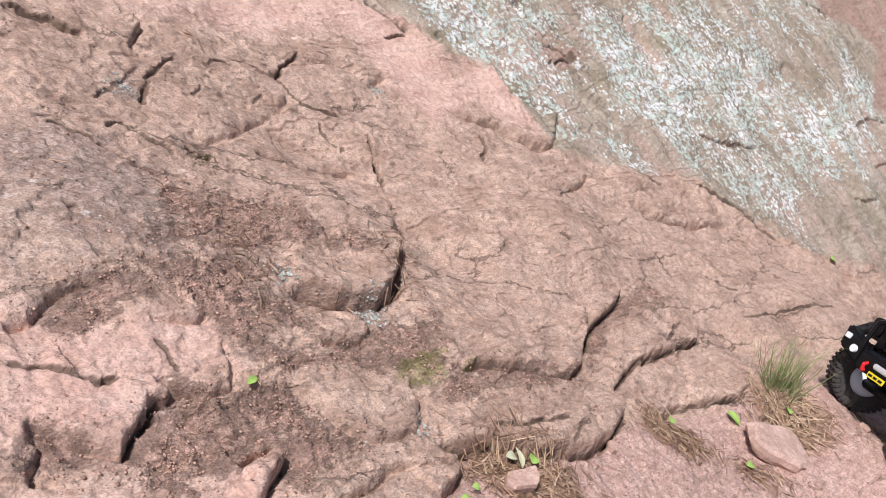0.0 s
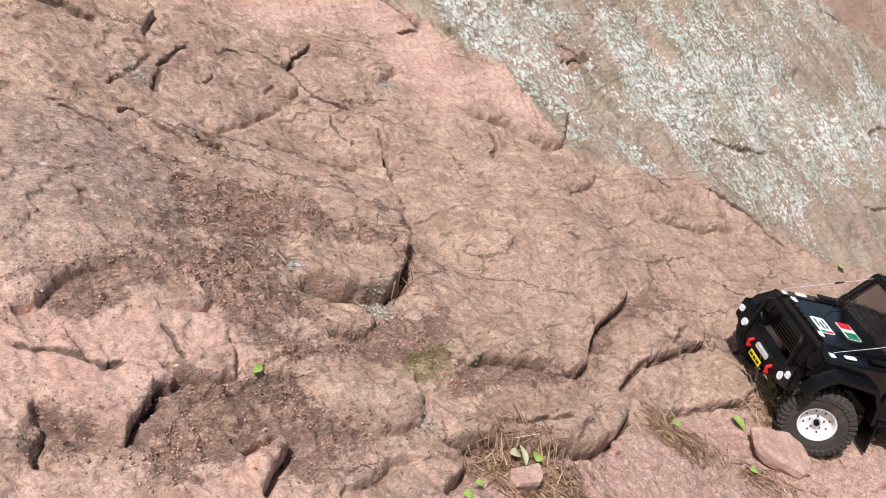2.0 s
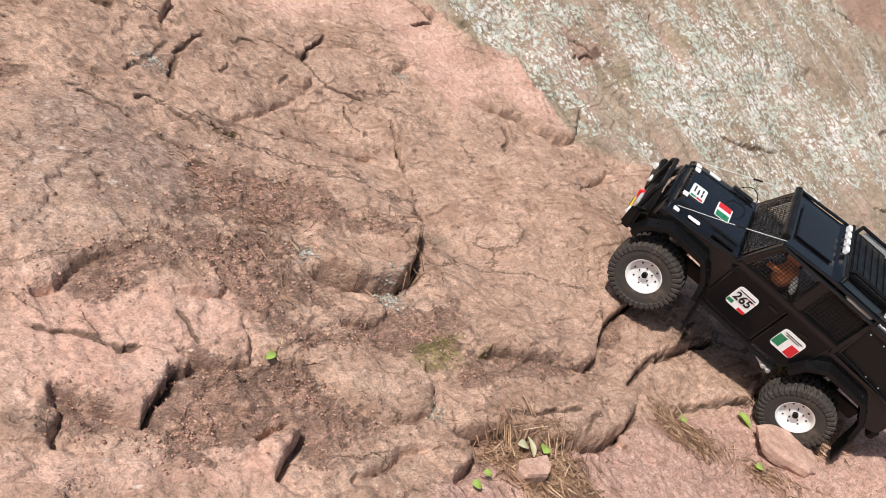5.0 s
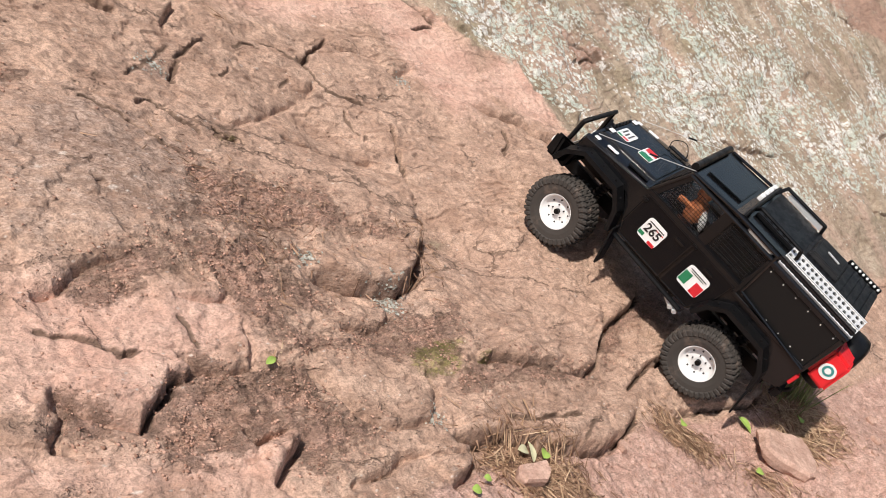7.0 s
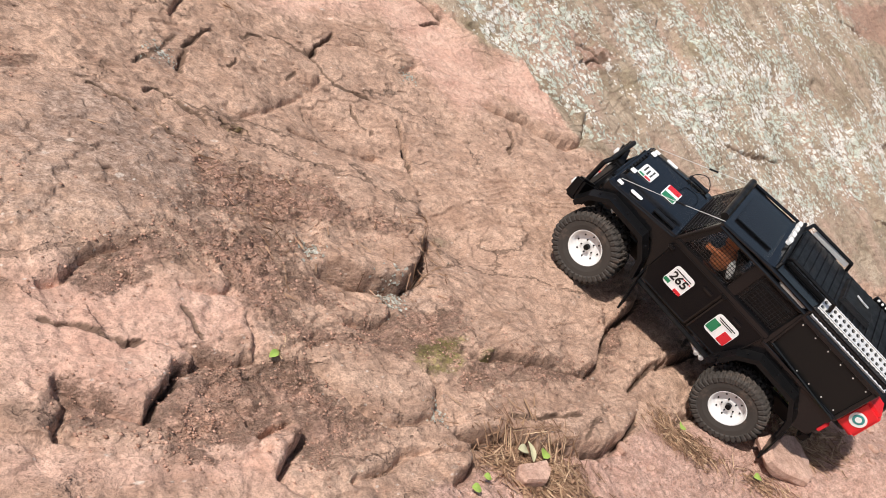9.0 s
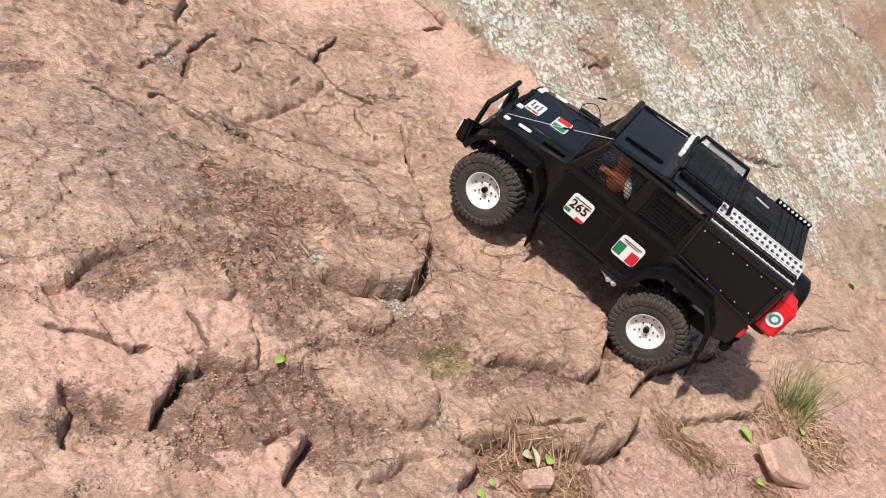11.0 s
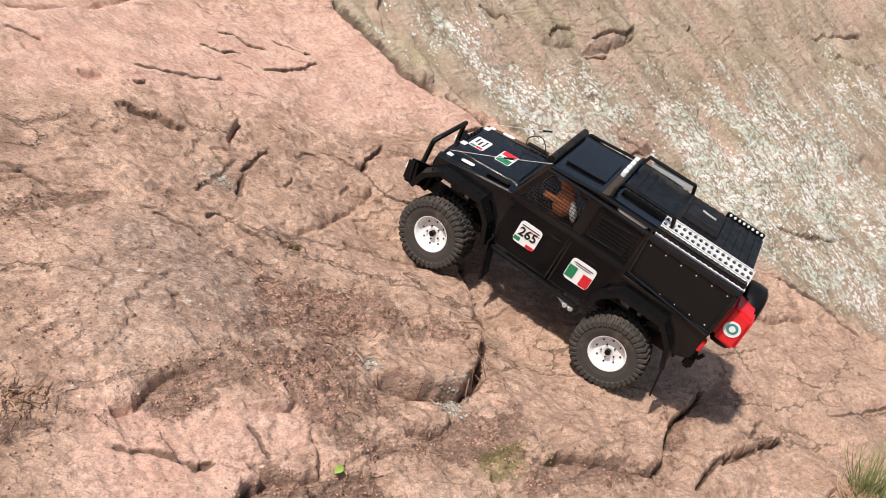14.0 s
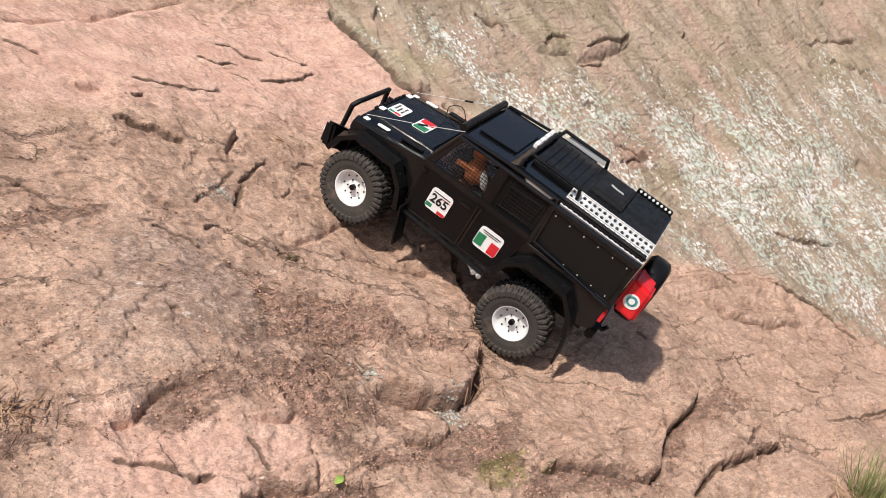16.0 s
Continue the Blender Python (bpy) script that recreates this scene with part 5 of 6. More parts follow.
        for cx in (0.160, -0.162):
            bolts = bmesh.new()
            for bx, bz in ((-0.070, 0.061), (-0.054, 0.084), (-0.030, 0.0985), (0.000, 0.0992), (0.028, 0.0985), (0.050, 0.088), (0.064, 0.068)):
                bmesh.ops.create_icosphere(bolts, subdivisions=1, radius=0.0019, matrix=Matrix.Translation((cx + bx, 0.112, bz + 0.0025)))
            tagged(part("flare_bolt", flip(bolts), BLACK, truck, "small glossy bolts on the flare"), kind="stuff")
        for outline in ([(-0.021, 0.041), (0.069, 0.041), (0.079, 0.062), (0.079, 0.122), (-0.021, 0.122), (-0.021, 0.041)], [(-0.084, 0.041), (-0.027, 0.041), (-0.027, 0.122), (-0.106, 0.122), (-0.102, 0.076), (-0.084, 0.041)]):
            part("door_trim", flip(rods([(x, 0.1036, z) for x, z in outline], 0.0015, 6)), BLACK, truck, "glossy black raised door edge")
        part("door_latch", flip(box((-0.014, 0.1030, 0.104), (0.004, 0.1062, 0.110), 0.0012)), BLACK, truck, "small black door latch")
        part("door_latch", flip(box((-0.076, 0.1030, 0.104), (-0.058, 0.1062, 0.110), 0.0012)), BLACK, truck, "small black door latch")
        part("cage_tube", flip(rods([(0.086, 0.1015, 0.126), (0.056, 0.0985, 0.196), (-0.030, 0.1000, 0.203), (-0.112, 0.1020, 0.203), (-0.118, 0.1050, 0.128), (-0.258, 0.1050, 0.114)], 0.0027, 8)), BLACK, truck, "glossy black outer roll-cage tube")
        rear_net = bmesh.new()
        for i in range(12):
            x = -0.104 + 0.0058 * i
            add_box(rear_net, (x - 0.0004, 0.0975, 0.134), (x + 0.0004, 0.0985, 0.186))
        for i in range(9):
            z = 0.137 + 0.0058 * i
            add_box(rear_net, (-0.106, 0.0975, z - 0.0004), (-0.038, 0.0985, z + 0.0004))
        part("window_mesh", flip(rear_net), ROOFING, truck, "fine dark wire mesh")
        part("rock_slider", flip(rods([(0.074, 0.103, 0.033), (-0.082, 0.104, 0.030)], 0.0042)), MATTE, truck, "black side sill tube")
        part("mud_flap", flip(hull([(-0.246, 0.088, -0.012), (-0.249, 0.088, -0.012), (-0.249, 0.124, -0.012), (-0.246, 0.124, -0.012), (-0.233, 0.088, 0.050), (-0.236, 0.088, 0.050), (-0.236, 0.124, 0.050), (-0.233, 0.124, 0.050)])), MATTE, truck, "black rubber mud flap")
        part("mud_flap", flip(hull([(0.062, 0.088, -0.018), (0.059, 0.088, -0.018), (0.059, 0.122, -0.018), (0.062, 0.122, -0.018), (0.080, 0.088, 0.046), (0.077, 0.088, 0.046), (0.077, 0.122, 0.046), (0.080, 0.122, 0.046)])), MATTE, truck, "black rubber mud flap")
        part("side_vent", flip(bevelled(add_box(bmesh.new(), (-0.106, 0.094, 0.193), (-0.056, 0.1015, 0.2035)), 0.003)), LENS, truck, "dull oblong lamp in the roof edge")
        part("fender_top", flip(hull([(0.216, 0.072, 0.108), (0.088, 0.072, 0.122), (0.088, 0.102, 0.122), (0.216, 0.102, 0.106), (0.214, 0.074, 0.116), (0.090, 0.074, 0.130), (0.090, 0.100, 0.128), (0.214, 0.099, 0.112)], 0.002)), BLACK, truck, "glossy black front wing")
        part("wing_vent", flip(bevelled(add_box(bmesh.new(), (0.098, 0.082, 0.128), (0.138, 0.096, 0.1305), Matrix.Rotation(0.08, 4, "Y")), 0.001)), MATTE, truck)
        part("headlamp", flip(add_rod(bmesh.new(), (0.210, 0.078, 0.094), (0.221, 0.078, 0.094), 0.0125, 20)), MATTE, truck, "dark round headlamp behind a grille")
        part("marker_lamp", flip(add_rod(bmesh.new(), (0.240, 0.072, 0.040), (0.2575, 0.072, 0.040), 0.0070, 16)), PAPER, truck, "small white round lamp")
        part("reflector", flip(box((0.245, 0.086, 0.050), (0.2645, 0.096, 0.060), 0.001)), PAPER, truck, "small white square reflector")
        part("tow_hook", flip(rods([(0.240, 0.036, 0.020), (0.252, 0.036, 0.018), (0.255, 0.036, 0.028), (0.246, 0.036, 0.033)], 0.0030)), RED, truck, "red tow shackle")
        part("limb_wire", flip(rods([(0.206, 0.088, 0.122), (0.132, 0.089, 0.158), (0.058, 0.088, 0.196)], 0.0005, 6)), STEEL, truck, "thin steel wire to the roof")
        part("wire_sleeve", flip(add_rod(bmesh.new(), (0.126, 0.0888, 0.161), (0.112, 0.0886, 0.168), 0.0016, 8)), MATTE, truck)
    part("hood", hull([(0.216, -0.073, 0.106), (0.088, -0.073, 0.120), (0.088, 0.073, 0.120), (0.216, 0.073, 0.106), (0.210, -0.066, 0.121), (0.090, -0.068, 0.132), (0.090, 0.068, 0.132), (0.210, 0.066, 0.121)], 0.004), BLACK, truck, "glossy black bonnet")
    part("grille", box((0.212, -0.066, 0.066), (0.220, 0.066, 0.108), 0.002), MATTE, truck, "black radiator grille")
    slats = bmesh.new()
    for i in range(7):
        add_box(slats, (0.2195, -0.046, 0.070 + 0.0052 * i), (0.2225, 0.046, 0.0722 + 0.0052 * i))
    part("grille_slat", slats, BLACK, truck)
    letters = bmesh.new()
    for i in range(8):
        add_box(letters, (0.2085, -0.050 + 0.0135 * i, 0.1195), (0.2125, -0.042 + 0.0135 * i, 0.1235))
    part("badge", letters, ROOFING, truck, "row of raised dark badge blocks")
    bumper = [(0.228, 0.012), (0.248, 0.016), (0.250, 0.046), (0.240, 0.054), (0.228, 0.050)]
    part("bumper", prism(bumper, -0.058, 0.058, 0.002), MATTE, truck, "black winch bumper")
    for s in (1, -1):
        part("bumper_wing", hull([(0.232, s * 0.056, 0.016), (0.251, s * 0.056, 0.018), (0.260, s * 0.104, 0.034), (0.240, s * 0.104, 0.036), (0.230, s * 0.056, 0.058), (0.250, s * 0.056, 0.058), (0.264, s * 0.102, 0.074), (0.248, s * 0.102, 0.076)], 0.004), MATTE, truck, "black bumper end")
    part("bull_bar", rods([(0.250, -0.066, 0.046), (0.252, -0.060, 0.098), (0.248, -0.050, 0.106), (0.248, 0.050, 0.106), (0.252, 0.060, 0.098), (0.250, 0.066, 0.046)], 0.0042), MATTE, truck, "black tubular bull bar")
    part("fairlead", bevelled(add_box(bmesh.new(), (0.248, -0.020, 0.029), (0.254, 0.020, 0.039)), 0.002), STEEL, truck, "polished winch fairlead")
    part("number_plate", box((0.2545, -0.018, 0.013), (0.2565, 0.020, 0.023), 0.0005), YELLOW, truck, "small yellow plate with dark bars")
    bars = bmesh.new()
    for y0, y1 in ((-0.015, -0.006), (-0.003, 0.005), (0.008, 0.017)):
        add_box(bars, (0.2562, y0, 0.0160), (0.2570, y1, 0.0200))
    part("plate_bar", bars, INK, truck)
    part("winch", box((0.222, -0.034, 0.030), (0.240, 0.034, 0.050), 0.004), ROOFING, truck, "dark winch drum housing")
    # cabin
    part("windscreen", hull([(0.088, -0.092, 0.130), (0.085, -0.092, 0.130), (0.085, 0.092, 0.130), (0.088, 0.092, 0.130), (0.060, -0.084, 0.191), (0.057, -0.084, 0.191), (0.057, 0.084, 0.191), (0.060, 0.084, 0.191)]), CLEAR, truck, "clear windscreen behind wire mesh").visible_shadow = False
    wires = bmesh.new()
    for i in range(21):
        y = -0.080 + 0.008 * i
        add_rod(wires, (0.0885, y, 0.132), (0.0615, y * 0.95, 0.190), 0.0006, 5)
    for i in range(9):
        f = 0.06 + 0.11 * i
        add_rod(wires, (0.0885 - 0.027 * f, -0.082, 0.132 + 0.058 * f), (0.0885 - 0.027 * f, 0.082, 0.132 + 0.058 * f), 0.0006, 5)
    part("windscreen_mesh", wires, ROOFING, truck, "brownish wire mesh")
    part("rear_wall", box((-0.262, -0.100, 0.126), (-0.256, 0.100, 0.194), 0.001), BLACK, truck)
    roof = prism([(0.060, 0.188), (0.060, 0.194), (-0.024, 0.200), (-0.036, 0.206), (-0.262, 0.206), (-0.262, 0.188)], -0.0965, 0.0965, 0.002)
    part("roof", roof, BLACK, truck, "black roof with a raised rear half")
    part("roof_window", box((-0.018, -0.055, 0.1985), (0.048, 0.055, 0.2012), 0.001, Matrix.Rotation(0.07, 4, "Y")), PANE, truck, "dark glass panel in the roof")
    part("light_bar", add_rod(bmesh.new(), (0.064, -0.086, 0.199), (0.064, 0.086, 0.199), 0.0062, 18), MATTE, truck, "black light bar over the windscreen")
    part("roof_rack", box((-0.258, -0.078, 0.206), (-0.046, 0.060, 0.2125), 0.0015), ROOFING, truck, "charcoal roof tray")
    ribs = bmesh.new()
    for i in range(16):
        add_box(ribs, (-0.252 + 0.0128 * i, -0.074, 0.212), (-0.247 + 0.0128 * i, 0.054, 0.2142))
    part("tray_rib", ribs, ROOFING, truck)
    part("storage_box", hull([(-0.196, -0.056, 0.2125), (-0.136, -0.056, 0.2125), (-0.136, 0.030, 0.2125), (-0.196, 0.030, 0.2125), (-0.192, -0.052, 0.222), (-0.140, -0.052, 0.222), (-0.140, 0.026, 0.222), (-0.192, 0.026, 0.222)], 0.002), ROOFING, truck, "flat dark box on the roof tray")
    part("box_latch", rods([(-0.158, -0.012, 0.2235), (-0.166, -0.004, 0.2255), (-0.180, -0.008, 0.2235)], 0.0016, 6), STEEL, truck, "small bright latch")
    for s in (1, -1):
        part("rack_rail", rods([(-0.040, s * 0.062, 0.212), (-0.046, s * 0.078, 0.226), (-0.128, s * 0.080, 0.226), (-0.132, s * 0.080, 0.212)], 0.0030), MATTE, truck, "black roof rail")
    part("rack_bar", rods([(-0.038, -0.092, 0.200), (-0.038, -0.086, 0.214), (-0.038, 0.086, 0.214), (-0.038, 0.096, 0.196)], 0.0030), MATTE, truck, "black cross bar")
    # white sticker patches on the rack front, built as small blocks
    for i in range(4):
        y = -0.072 + 0.024 * i
        part("roof_lamp", box((-0.034, y, 0.209), (-0.027, y + 0.015, 0.218), 0.001), PAPER, truck, "small white lamp across the roof")
    part("rail_plate", box((-0.126, -0.0815, 0.214), (-0.056, -0.0785, 0.2225), 0.0008), STEEL, truck, "pale plate in the rail")
    part("dotted_rail", box((-0.258, -0.086, 0.206), (-0.192, -0.080, 0.219), 0.001), MATTE, truck)
    dots = bmesh.new()
    for i in range(8):
        bmesh.ops.create_icosphere(dots, subdivisions=1, radius=0.0026, matrix=Matrix.Translation((-0.253 + 0.0078 * i, -0.080, 0.2165)))
    part("rail_dot", dots, PAPER, truck, "row of pale studs")
    build_boards(truck)
    # rear
    spare = lathe([(0.0, -0.018), (0.048, -0.018), (0.055, -0.012), (0.056, 0.0), (0.055, 0.012), (0.048, 0.018), (0.0, 0.018)], 36)
    bmesh.ops.transform(spare, matrix=Matrix.Translation((-0.289, 0.002, 0.122)) @ Matrix.Rotation(radians(90), 4, "Z"), verts=spare.verts)
    part("spare_wheel", spare, MATTE, truck, "spare wheel in a black cover")
    part("fuel_can", hull([(-0.266, 0.030, 0.106), (-0.304, 0.030, 0.102), (-0.304, 0.083, 0.102), (-0.266, 0.083, 0.106), (-0.266, 0.030, 0.166), (-0.302, 0.030, 0.160), (-0.302, 0.083, 0.160), (-0.266, 0.083, 0.166)], 0.005), RED, truck, "red plastic can on the tail")
    badge = add_rod(bmesh.new(), (-0.284, 0.0825, 0.133), (-0.284, 0.0842, 0.133), 0.0125, 24)
    part("round_sticker", badge, PAPER, truck, "round white sticker on the can")
    part("sticker_ring", add_rod(bmesh.new(), (-0.284, 0.0840, 0.134), (-0.284, 0.0848, 0.134), 0.0085, 20), TEAL, truck)
    part("sticker_core", add_rod(bmesh.new(), (-0.284, 0.0846, 0.134), (-0.284, 0.0853, 0.134), 0.0048, 16), PAPER, truck)
    part("rear_bumper", box((-0.272, -0.088, 0.040), (-0.258, 0.088, 0.060), 0.003), MATTE, truck, "black rear bumper")
    part("tow_hitch", rods([(-0.262, 0.030, 0.040), (-0.280, 0.030, 0.036), (-0.284, 0.030, 0.046)], 0.0035), MATTE, truck, "small black hitch")
    part("tail_lamp", box((-0.2665, 0.086, 0.080), (-0.2600, 0.098, 0.100), 0.001), PRINT_RED, truck)
    # underside
    part("chassis_rail", box((-0.250, 0.026, 0.014), (0.225, 0.036, 0.036), 0.001), MATTE, truck)
    part("chassis_rail", box((-0.250, -0.036, 0.014), (0.225, -0.026, 0.036), 0.001), MATTE, truck)
    part("gearbox", box((-0.060, -0.034, -0.006), (0.060, 0.034, 0.030), 0.004), MATTE, truck)
    part("exhaust", rods([(-0.048, 0.088, 0.024), (-0.066, 0.100, 0.022), (-0.070, 0.107, 0.022)], 0.0040), STEEL, truck, "twin bright exhaust tip")
    part("exhaust", rods([(-0.060, 0.088, 0.024), (-0.076, 0.100, 0.022), (-0.080, 0.107, 0.022)], 0.0040), STEEL, truck, "twin bright exhaust tip")
    for x in (0.162, -0.162):
        for s in (1, -1):
            shock = bmesh.new()
            add_rod(shock, (x - 0.012, s * 0.062, 0.004), (x - 0.022, s * 0.048, 0.084), 0.0055, 12)
            for i in range(9):
                f = 0.15 + 0.075 * i
                p = Vector((x - 0.012 - 0.010 * f, s * (0.062 - 0.014 * f), 0.004 + 0.080 * f))
                add_rod(shock, p, p + Vector((-0.0004, 0, 0.0034)), 0.0085, 12)
            part("shock_absorber", shock, MATTE, truck, "black coil-over damper")
    # stickers and lettering
    number, m = sticker(truck, "number_sticker", (0.0335, 0.1037, 0.083), (-1, 0, 0), (0, 0, 1), (0.038, 0.038), "white sticker with a race number and flag corner",
                        ((0.02, 0.10, 0.30, 0.26, GREEN, "green_corner"), (0.62, 0.02, 0.97, 0.16, PRINT_RED, "red_corner"), (0.10, 0.80, 0.90, 0.84, INK, "print_line"), (0.55, 0.70, 0.95, 0.73, PRINT_RED, "print_line")))
    lettering("265", m @ Matrix.Translation((0, 0.001, 0.0012)), 0.0205, INK, number, "number")
    sticker(truck, "flag_sticker", (-0.0625, 0.1037, 0.080), (-1, 0, 0), (0, 0, 1), (0.042, 0.038), "white sticker with green, white and red flag",
            ((0.02, 0.12, 0.36, 0.66, GREEN, "green_band"), (0.62, 0.05, 0.98, 0.58, PRINT_RED, "red_band"), (0.12, 0.82, 0.88, 0.86, INK, "print_line"), (0.20, 0.74, 0.80, 0.77, INK, "print_line")))
    sticker(truck, "bonnet_sticker", (0.186, 0.012, 0.1240), (0, -1, 0), (1, 0, -0.09), (0.046, 0.027), "white bonnet sticker with dark print",
            ((0.30, 0.20, 0.55, 0.30, INK, "print_line"), (0.62, 0.20, 0.85, 0.30, INK, "print_line"), (0.30, 0.46, 0.70, 0.57, INK, "print_line"), (0.40, 0.72, 0.86, 0.82, INK, "print_line"), (0.03, 0.1, 0.16, 0.5, PRINT_RED, "red_mark"), (0.03, 0.55, 0.16, 0.9, GREEN, "green_mark")))
    sticker(truck, "bonnet_sticker", (0.137, 0.014, 0.1285), (0, -1, 0), (1, 0, -0.09), (0.048, 0.027), "white bonnet sticker with a flag",
            ((0.02, 0.08, 0.40, 0.92, GREEN, "green_band"), (0.62, 0.08, 0.98, 0.92, PRINT_RED, "red_band")))
    for x, y, z in ((0.204, -0.056, 0.1225), (0.204, 0.040, 0.1225)):
        sticker(truck, "white_patch", (x, y, z), (0, -1, 0), (1, 0, -0.09), (0.014, 0.010), "small white square patch")
    for s in (1, -1):
        sticker(truck, "white_patch", (0.203, s * 0.086, 0.1155), (0, -1, 0), (1, 0, -0.1), (0.012, 0.010), "small white square patch")
        sticker(truck, "oval_badge", (0.172, s * 0.0865, 0.1205), (0, -1, 0), (1, 0, -0.1), (0.010, 0.022), "small silver oval badge")
    loop = []
    for i in range(15):
        a = math.pi * 1.75 * i / 14
        loop.append((0.118 + 0.018 * math.cos(a), -0.056 + 0.004 * math.sin(3 * a), 0.146 + 0.015 * math.sin(a)))
    part("cable_loop", rods([(0.13, -0.05, 0.131)] + loop, 0.0008, 6), MATTE, truck, "thin black cable loop on the bonnet")
    # driver doll and seats
    for s in (1, -1):
        part("seat", box((-0.030, s * 0.048 - 0.026, 0.080), (0.020, s * 0.048 + 0.026, 0.132), 0.006), MATTE, truck)
    doll = bmesh.new()
    bmesh.ops.create_icosphere(doll, subdivisions=2, radius=0.019, matrix=Matrix.Translation((0.016, 0.070, 0.146)) @ Matrix.Diagonal((0.9, 0.9, 1.3, 1)))
    bmesh.ops.create_icosphere(doll, subdivisions=2, radius=0.012, matrix=Matrix.Translation((0.024, 0.070, 0.174)))
    add_rod(doll, (0.015, 0.082, 0.152), (0.048, 0.080, 0.146), 0.005)
    part("driver_doll", doll, DOLL, truck, "plain orange doll at the wheel")
    white = bmesh.new()
    bmesh.ops.create_icosphere(white, subdivisions=2, radius=0.010, matrix=Matrix.Translation((-0.003, 0.080, 0.146)) @ Matrix.Rotation(0.5, 4, "Y") @ Matrix.Diagonal((0.6, 0.8, 1.7, 1)))
    part("cushion", white, PAPER, truck, "small white bundle behind the window")
    # the bumper and all that is bolted to it sit close to the grille
    for ob in list(truck.children):
        if ob.type == "MESH" and min(v.co.x for v in ob.data.vertices) > 0.2235:
            ob.location.x -= 0.008
            ob.location.z += 0.007
    return truck


def build_boards(truck):
    """Perforated recovery boards along the roof edge."""
    bm = bmesh.new()
    lo, hi = (-0.262, 0.060), (-0.118, 0.100)
    nx, ny = 16, 4
    sx, sy = (hi[0] - lo[0]) / nx, (hi[1] - lo[1]) / ny
    r = 0.0031
    for i in range(nx):
        for j in range(ny):
            cx, cy = lo[0] + (i + 0.5) * sx, lo[1] + (j + 0.5) * sy
            ring, edge, low = [], [], []
            for k in range(8):
                a = math.pi / 4 * k
                c, s = math.cos(a), math.sin(a)
                q = max(abs(c), abs(s))
                edge.append(bm.verts.new((cx + c / q * sx / 2, cy + s / q * sy / 2, 0.0)))
                ring.append(bm.verts.new((cx + r * c, cy + r * s, 0.0)))
                low.append(bm.verts.new((cx + r * c, cy + r * s, -0.0035)))
            for k in range(8):
                n = (k + 1) % 8
                bm.faces.new((edge[k], edge[n], ring[n], ring[k]))
                bm.faces.new((ring[k], ring[n], low[n], low[k]))
    bmesh.ops.remove_doubles(bm, verts=bm.verts, dist=0.0002)
    tilt = Matrix.Translation((0, 0.098, 0.199)) @ Matrix.Rotation(radians(-28), 4, "X") @ Matrix.Translation((0, -0.098, 0))
    for y in (0.060, 0.080, 0.100):
        add_box(bm, (-0.262, y - 0.0009, -0.004), (-0.118, y + 0.0009, 0.0022))
    bmesh.ops.transform(bm, matrix=tilt, verts=bm.verts)
    part("recovery_board", bm, STEEL, truck, "silver perforated recovery board")
    back = add_box(bmesh.new(), (-0.261, 0.061, -0.008), (-0.119, 0.099, -0.0045))
    bmesh.ops.transform(back, matrix=tilt, verts=back.verts)
    part("board_backing", back, INK, truck)


TRUCK = build_truck()
WHEELS = [wheel(TRUCK, "wheel", 1), wheel(TRUCK, "wheel", 1), wheel(TRUCK, "wheel", -1), wheel(TRUCK, "wheel", -1)]
WHEEL_PLACES = ((0.162, 0.098), (-0.162, 0.098), (0.162, -0.098), (-0.162, -0.098))
# axle tubes move with the wheels, so they belong to the far-side wheels' line
for wx in (0.162, -0.162):
    part("axle", add_rod(bmesh.new(), (wx, -0.090, 0.0), (wx, 0.090, 0.0), 0.0085, 14), MATTE, TRUCK, "black axle tube")
    part("differential", bevelled(add_box(bmesh.new(), (wx - 0.018, -0.006, -0.018), (wx + 0.018, 0.030, 0.018)), 0.006), MATTE, TRUCK)


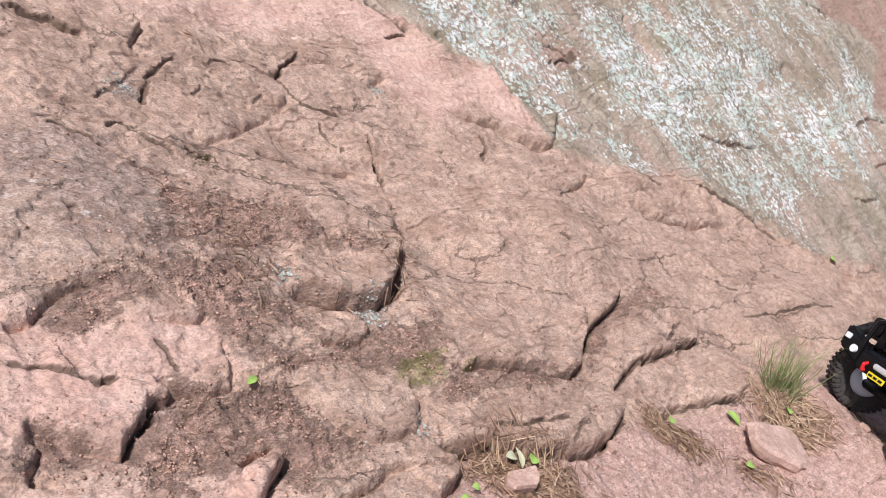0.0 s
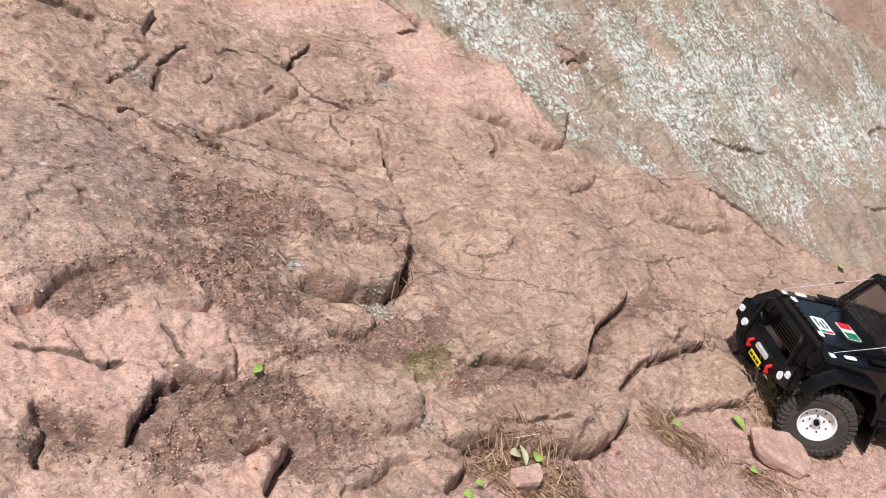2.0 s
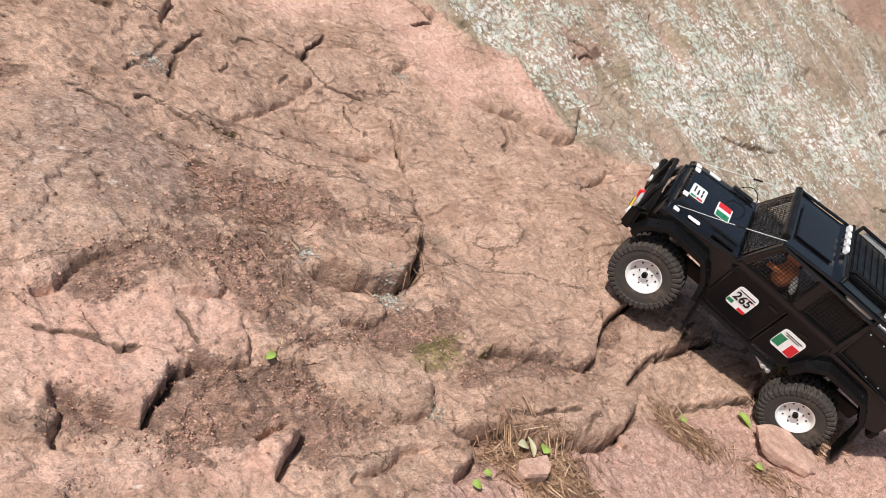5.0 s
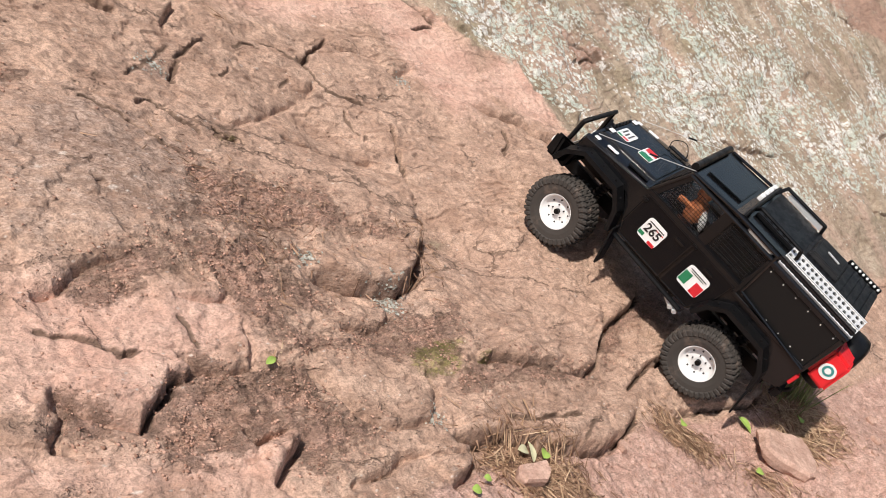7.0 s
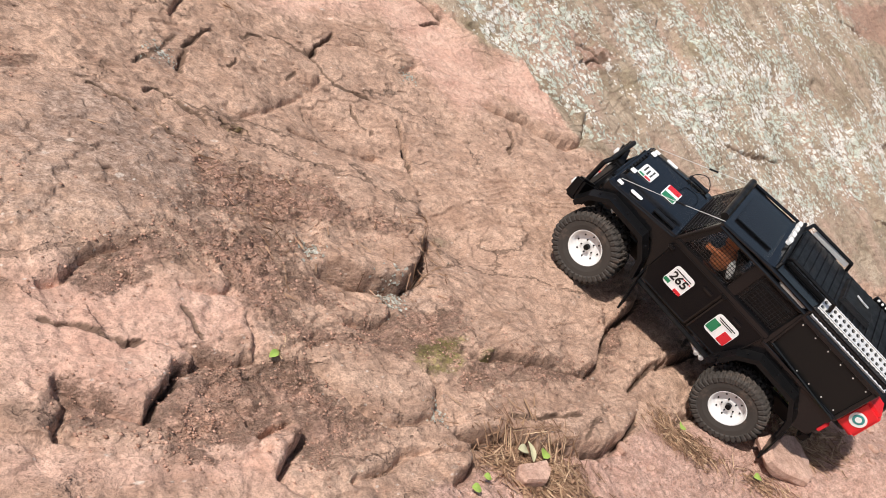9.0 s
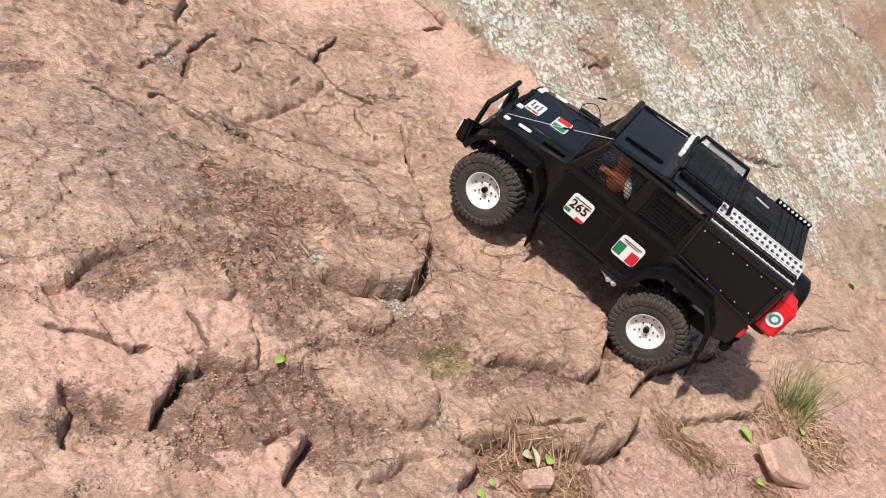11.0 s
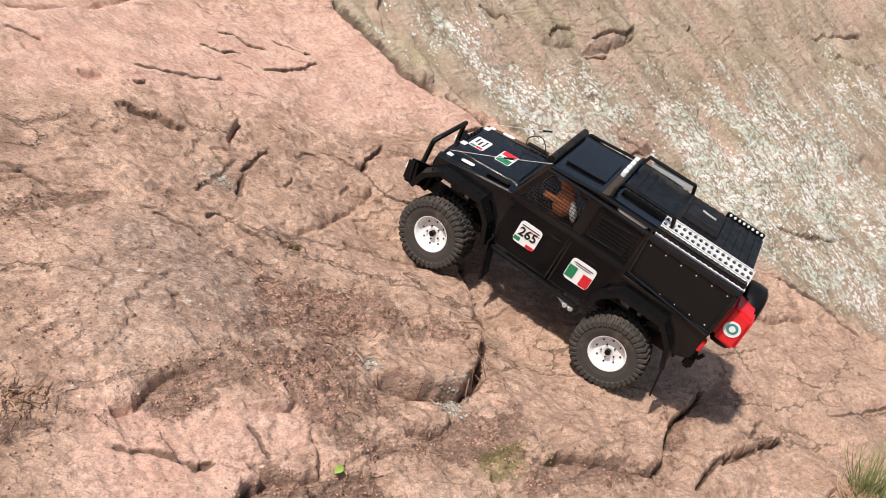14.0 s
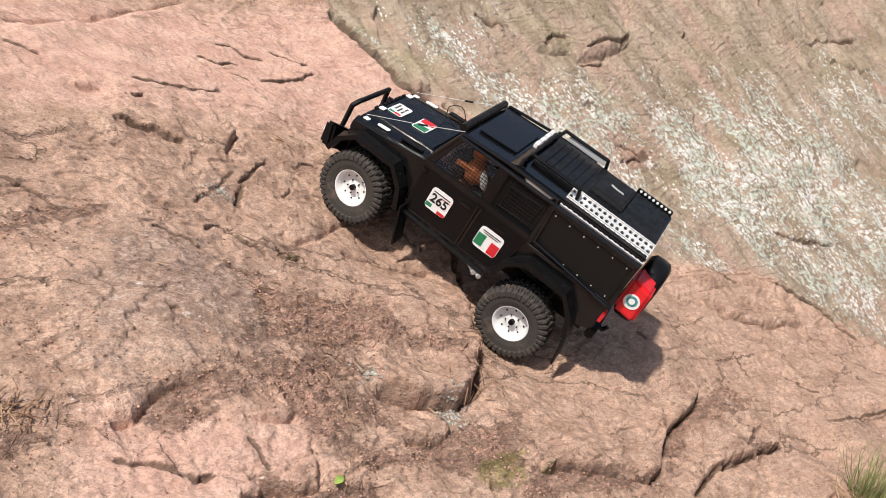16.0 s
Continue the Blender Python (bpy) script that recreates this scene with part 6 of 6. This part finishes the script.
# ---- what moves ----
def motions():
    # seconds, then the truck's place on the slope (u, v, h) and its turn in degrees
    truck_rows = [
        (0.0, 0.9654, -0.0490, 0.1303, 18.93, -0.16, -176.18),
        (0.5, 0.9145, -0.0499, 0.1294, 19.21, -0.19, -175.22),
        (1.0, 0.8558, -0.0561, 0.1065, 18.33, 1.34, -174.84),
        (1.5, 0.8217, -0.0231, 0.0917, 14.74, 3.30, -173.54),
        (2.0, 0.7866, 0.0056, 0.0820, 6.05, 9.39, -174.91),
        (2.5, 0.7380, 0.0040, 0.0824, 6.29, 13.72, -175.46),
        (3.0, 0.6563, -0.0189, 0.0891, 2.73, 12.71, -182.82),
        (3.5, 0.5838, 0.0066, 0.0796, -2.09, 10.93, -187.49),
        (4.0, 0.5378, 0.0289, 0.0809, -9.40, 5.24, -195.45),
        (6.5, 0.3625, 0.0524, 0.0682, -5.02, -3.96, -209.53),
        (7.0, 0.3263, 0.0877, 0.0674, -4.72, -3.63, -215.47),
        (7.5, 0.3301, 0.0919, 0.0824, -3.57, -0.02, -211.03),
        (8.0, 0.3688, 0.0329, 0.0664, -12.66, -5.95, -206.32),
        (8.5, 0.3933, 0.0218, 0.0642, -7.90, -3.46, -208.42),
        (9.0, 0.3655, 0.0361, 0.0586, -7.89, -3.52, -208.91),
        (9.5, 0.3340, 0.0297, 0.0569, -4.98, -4.68, -210.37),
        (12.0, 0.0832, 0.1110, 0.0508, -5.85, 7.64, -200.35),
        (12.5, 0.0718, 0.1132, 0.0472, -4.14, 6.97, -200.93),
        (13.0, 0.0603, 0.1143, 0.0474, -3.50, 6.16, -201.25),
        (13.5, 0.0343, 0.1149, 0.0479, -3.04, 5.07, -201.44),
        (14.0, -0.0065, 0.1192, 0.0462, -4.86, 4.06, -201.82),
        (14.5, -0.0562, 0.1288, 0.0373, -5.69, 2.05, -201.99),
        (15.0, -0.1039, 0.1417, 0.0258, -7.38, 0.67, -203.11),
        (15.5, -0.1393, 0.1555, 0.0216, -6.61, -0.23, -203.30),
        (16.0, -0.1518, 0.1523, 0.0220, -4.71, 0.38, -201.13),
    ]
    walk(TRUCK, [(t, FRAME @ pose(*p)) for t, *p in truck_rows])
    # seconds, roll of the wheels in degrees, steering, and the lift of each wheel on its spring in metres
    wheel_rows = [
        (0.0, 0.0, -24.0, -0.0222, -0.0009, 0.0064, 0.0094),
        (0.5, 48.6, -24.0, -0.0240, -0.0040, 0.0166, 0.0088),
        (1.0, 105.4, -24.0, -0.0240, 0.0153, 0.0240, 0.0240),
        (1.5, 134.9, -24.0, -0.0194, 0.0185, 0.0240, 0.0153),
        (2.0, 167.0, -24.0, 0.0051, 0.0220, 0.0240, -0.0104),
        (2.5, 212.0, -24.0, 0.0106, 0.0024, 0.0240, -0.0240),
        (3.0, 285.6, -20.0, -0.0065, 0.0059, 0.0228, -0.0240),
        (3.5, 357.8, -14.0, 0.0060, 0.0097, 0.0119, -0.0128),
        (4.0, 405.4, -9.0, 0.0135, 0.0048, -0.0169, -0.0085),
        (6.5, 561.0, -6.0, -0.0118, -0.0031, -0.0063, 0.0046),
        (7.0, 608.6, -6.0, -0.0130, -0.0020, -0.0062, 0.0051),
        (7.5, 607.5, -6.0, -0.0196, -0.0234, -0.0092, -0.0185),
        (8.0, 548.1, -6.0, 0.0031, 0.0158, -0.0234, 0.0034),
        (8.5, 522.4, -6.0, 0.0013, 0.0067, -0.0068, 0.0121),
        (9.0, 551.9, -6.0, 0.0090, 0.0038, 0.0011, 0.0133),
        (9.5, 574.5, -6.0, -0.0054, 0.0001, 0.0017, 0.0141),
        (12.0, 824.6, -6.0, 0.0167, 0.0003, -0.0041, -0.0056),
        (12.5, 835.9, -6.0, 0.0167, 0.0012, 0.0002, 0.0023),
        (13.0, 846.4, -6.0, 0.0125, 0.0019, -0.0031, 0.0041),
        (13.5, 869.6, -6.0, 0.0063, 0.0021, -0.0048, 0.0081),
        (14.0, 907.3, -6.0, -0.0040, 0.0013, -0.0076, 0.0007),
        (14.5, 955.0, -6.0, -0.0053, 0.0039, -0.0052, 0.0030),
        (15.0, 1001.9, -6.0, 0.0065, 0.0053, 0.0063, 0.0118),
        (15.5, 1038.1, -6.0, 0.0157, 0.0034, 0.0135, 0.0129),
        (16.0, 1048.1, -6.0, 0.0156, -0.0033, 0.0150, 0.0101),
    ]
    for i, (w, (x, y)) in enumerate(zip(WHEELS, WHEEL_PLACES)):
        walk(w, [(r[0], pose(x, y, r[3 + i], 0, 0, r[2] if i in (0, 2) else 0) @ pose(0, 0, 0, 0, r[1], 0)) for r in wheel_rows])
    # the loose slab is nudged and tipped by the rear wheel
    stone_rows = [
        (0.0, 0.583, -0.162, 0.006, 0, 0, 0), (7.5, 0.583, -0.162, 0.006, 0, 0, 0), (8.0, 0.594, -0.146, 0.016, -20, 8, -16), (8.5, 0.592, -0.154, 0.014, -8, 8, -14),
        (9.0, 0.578, -0.164, 0.010, 4, 2, 14), (9.5, 0.574, -0.164, 0.010, 4, 2, 22), (12.0, 0.574, -0.164, 0.010, 4, 2, 22), (16.0, 0.574, -0.164, 0.010, 4, 2, 22),
    ]
    ground = float(height(0.583, -0.162)[0])
    walk(BIG_STONE, [(t, FRAME @ pose(u, v, ground + lift, rx, ry, rz)) for t, u, v, lift, rx, ry, rz in stone_rows])


motions()
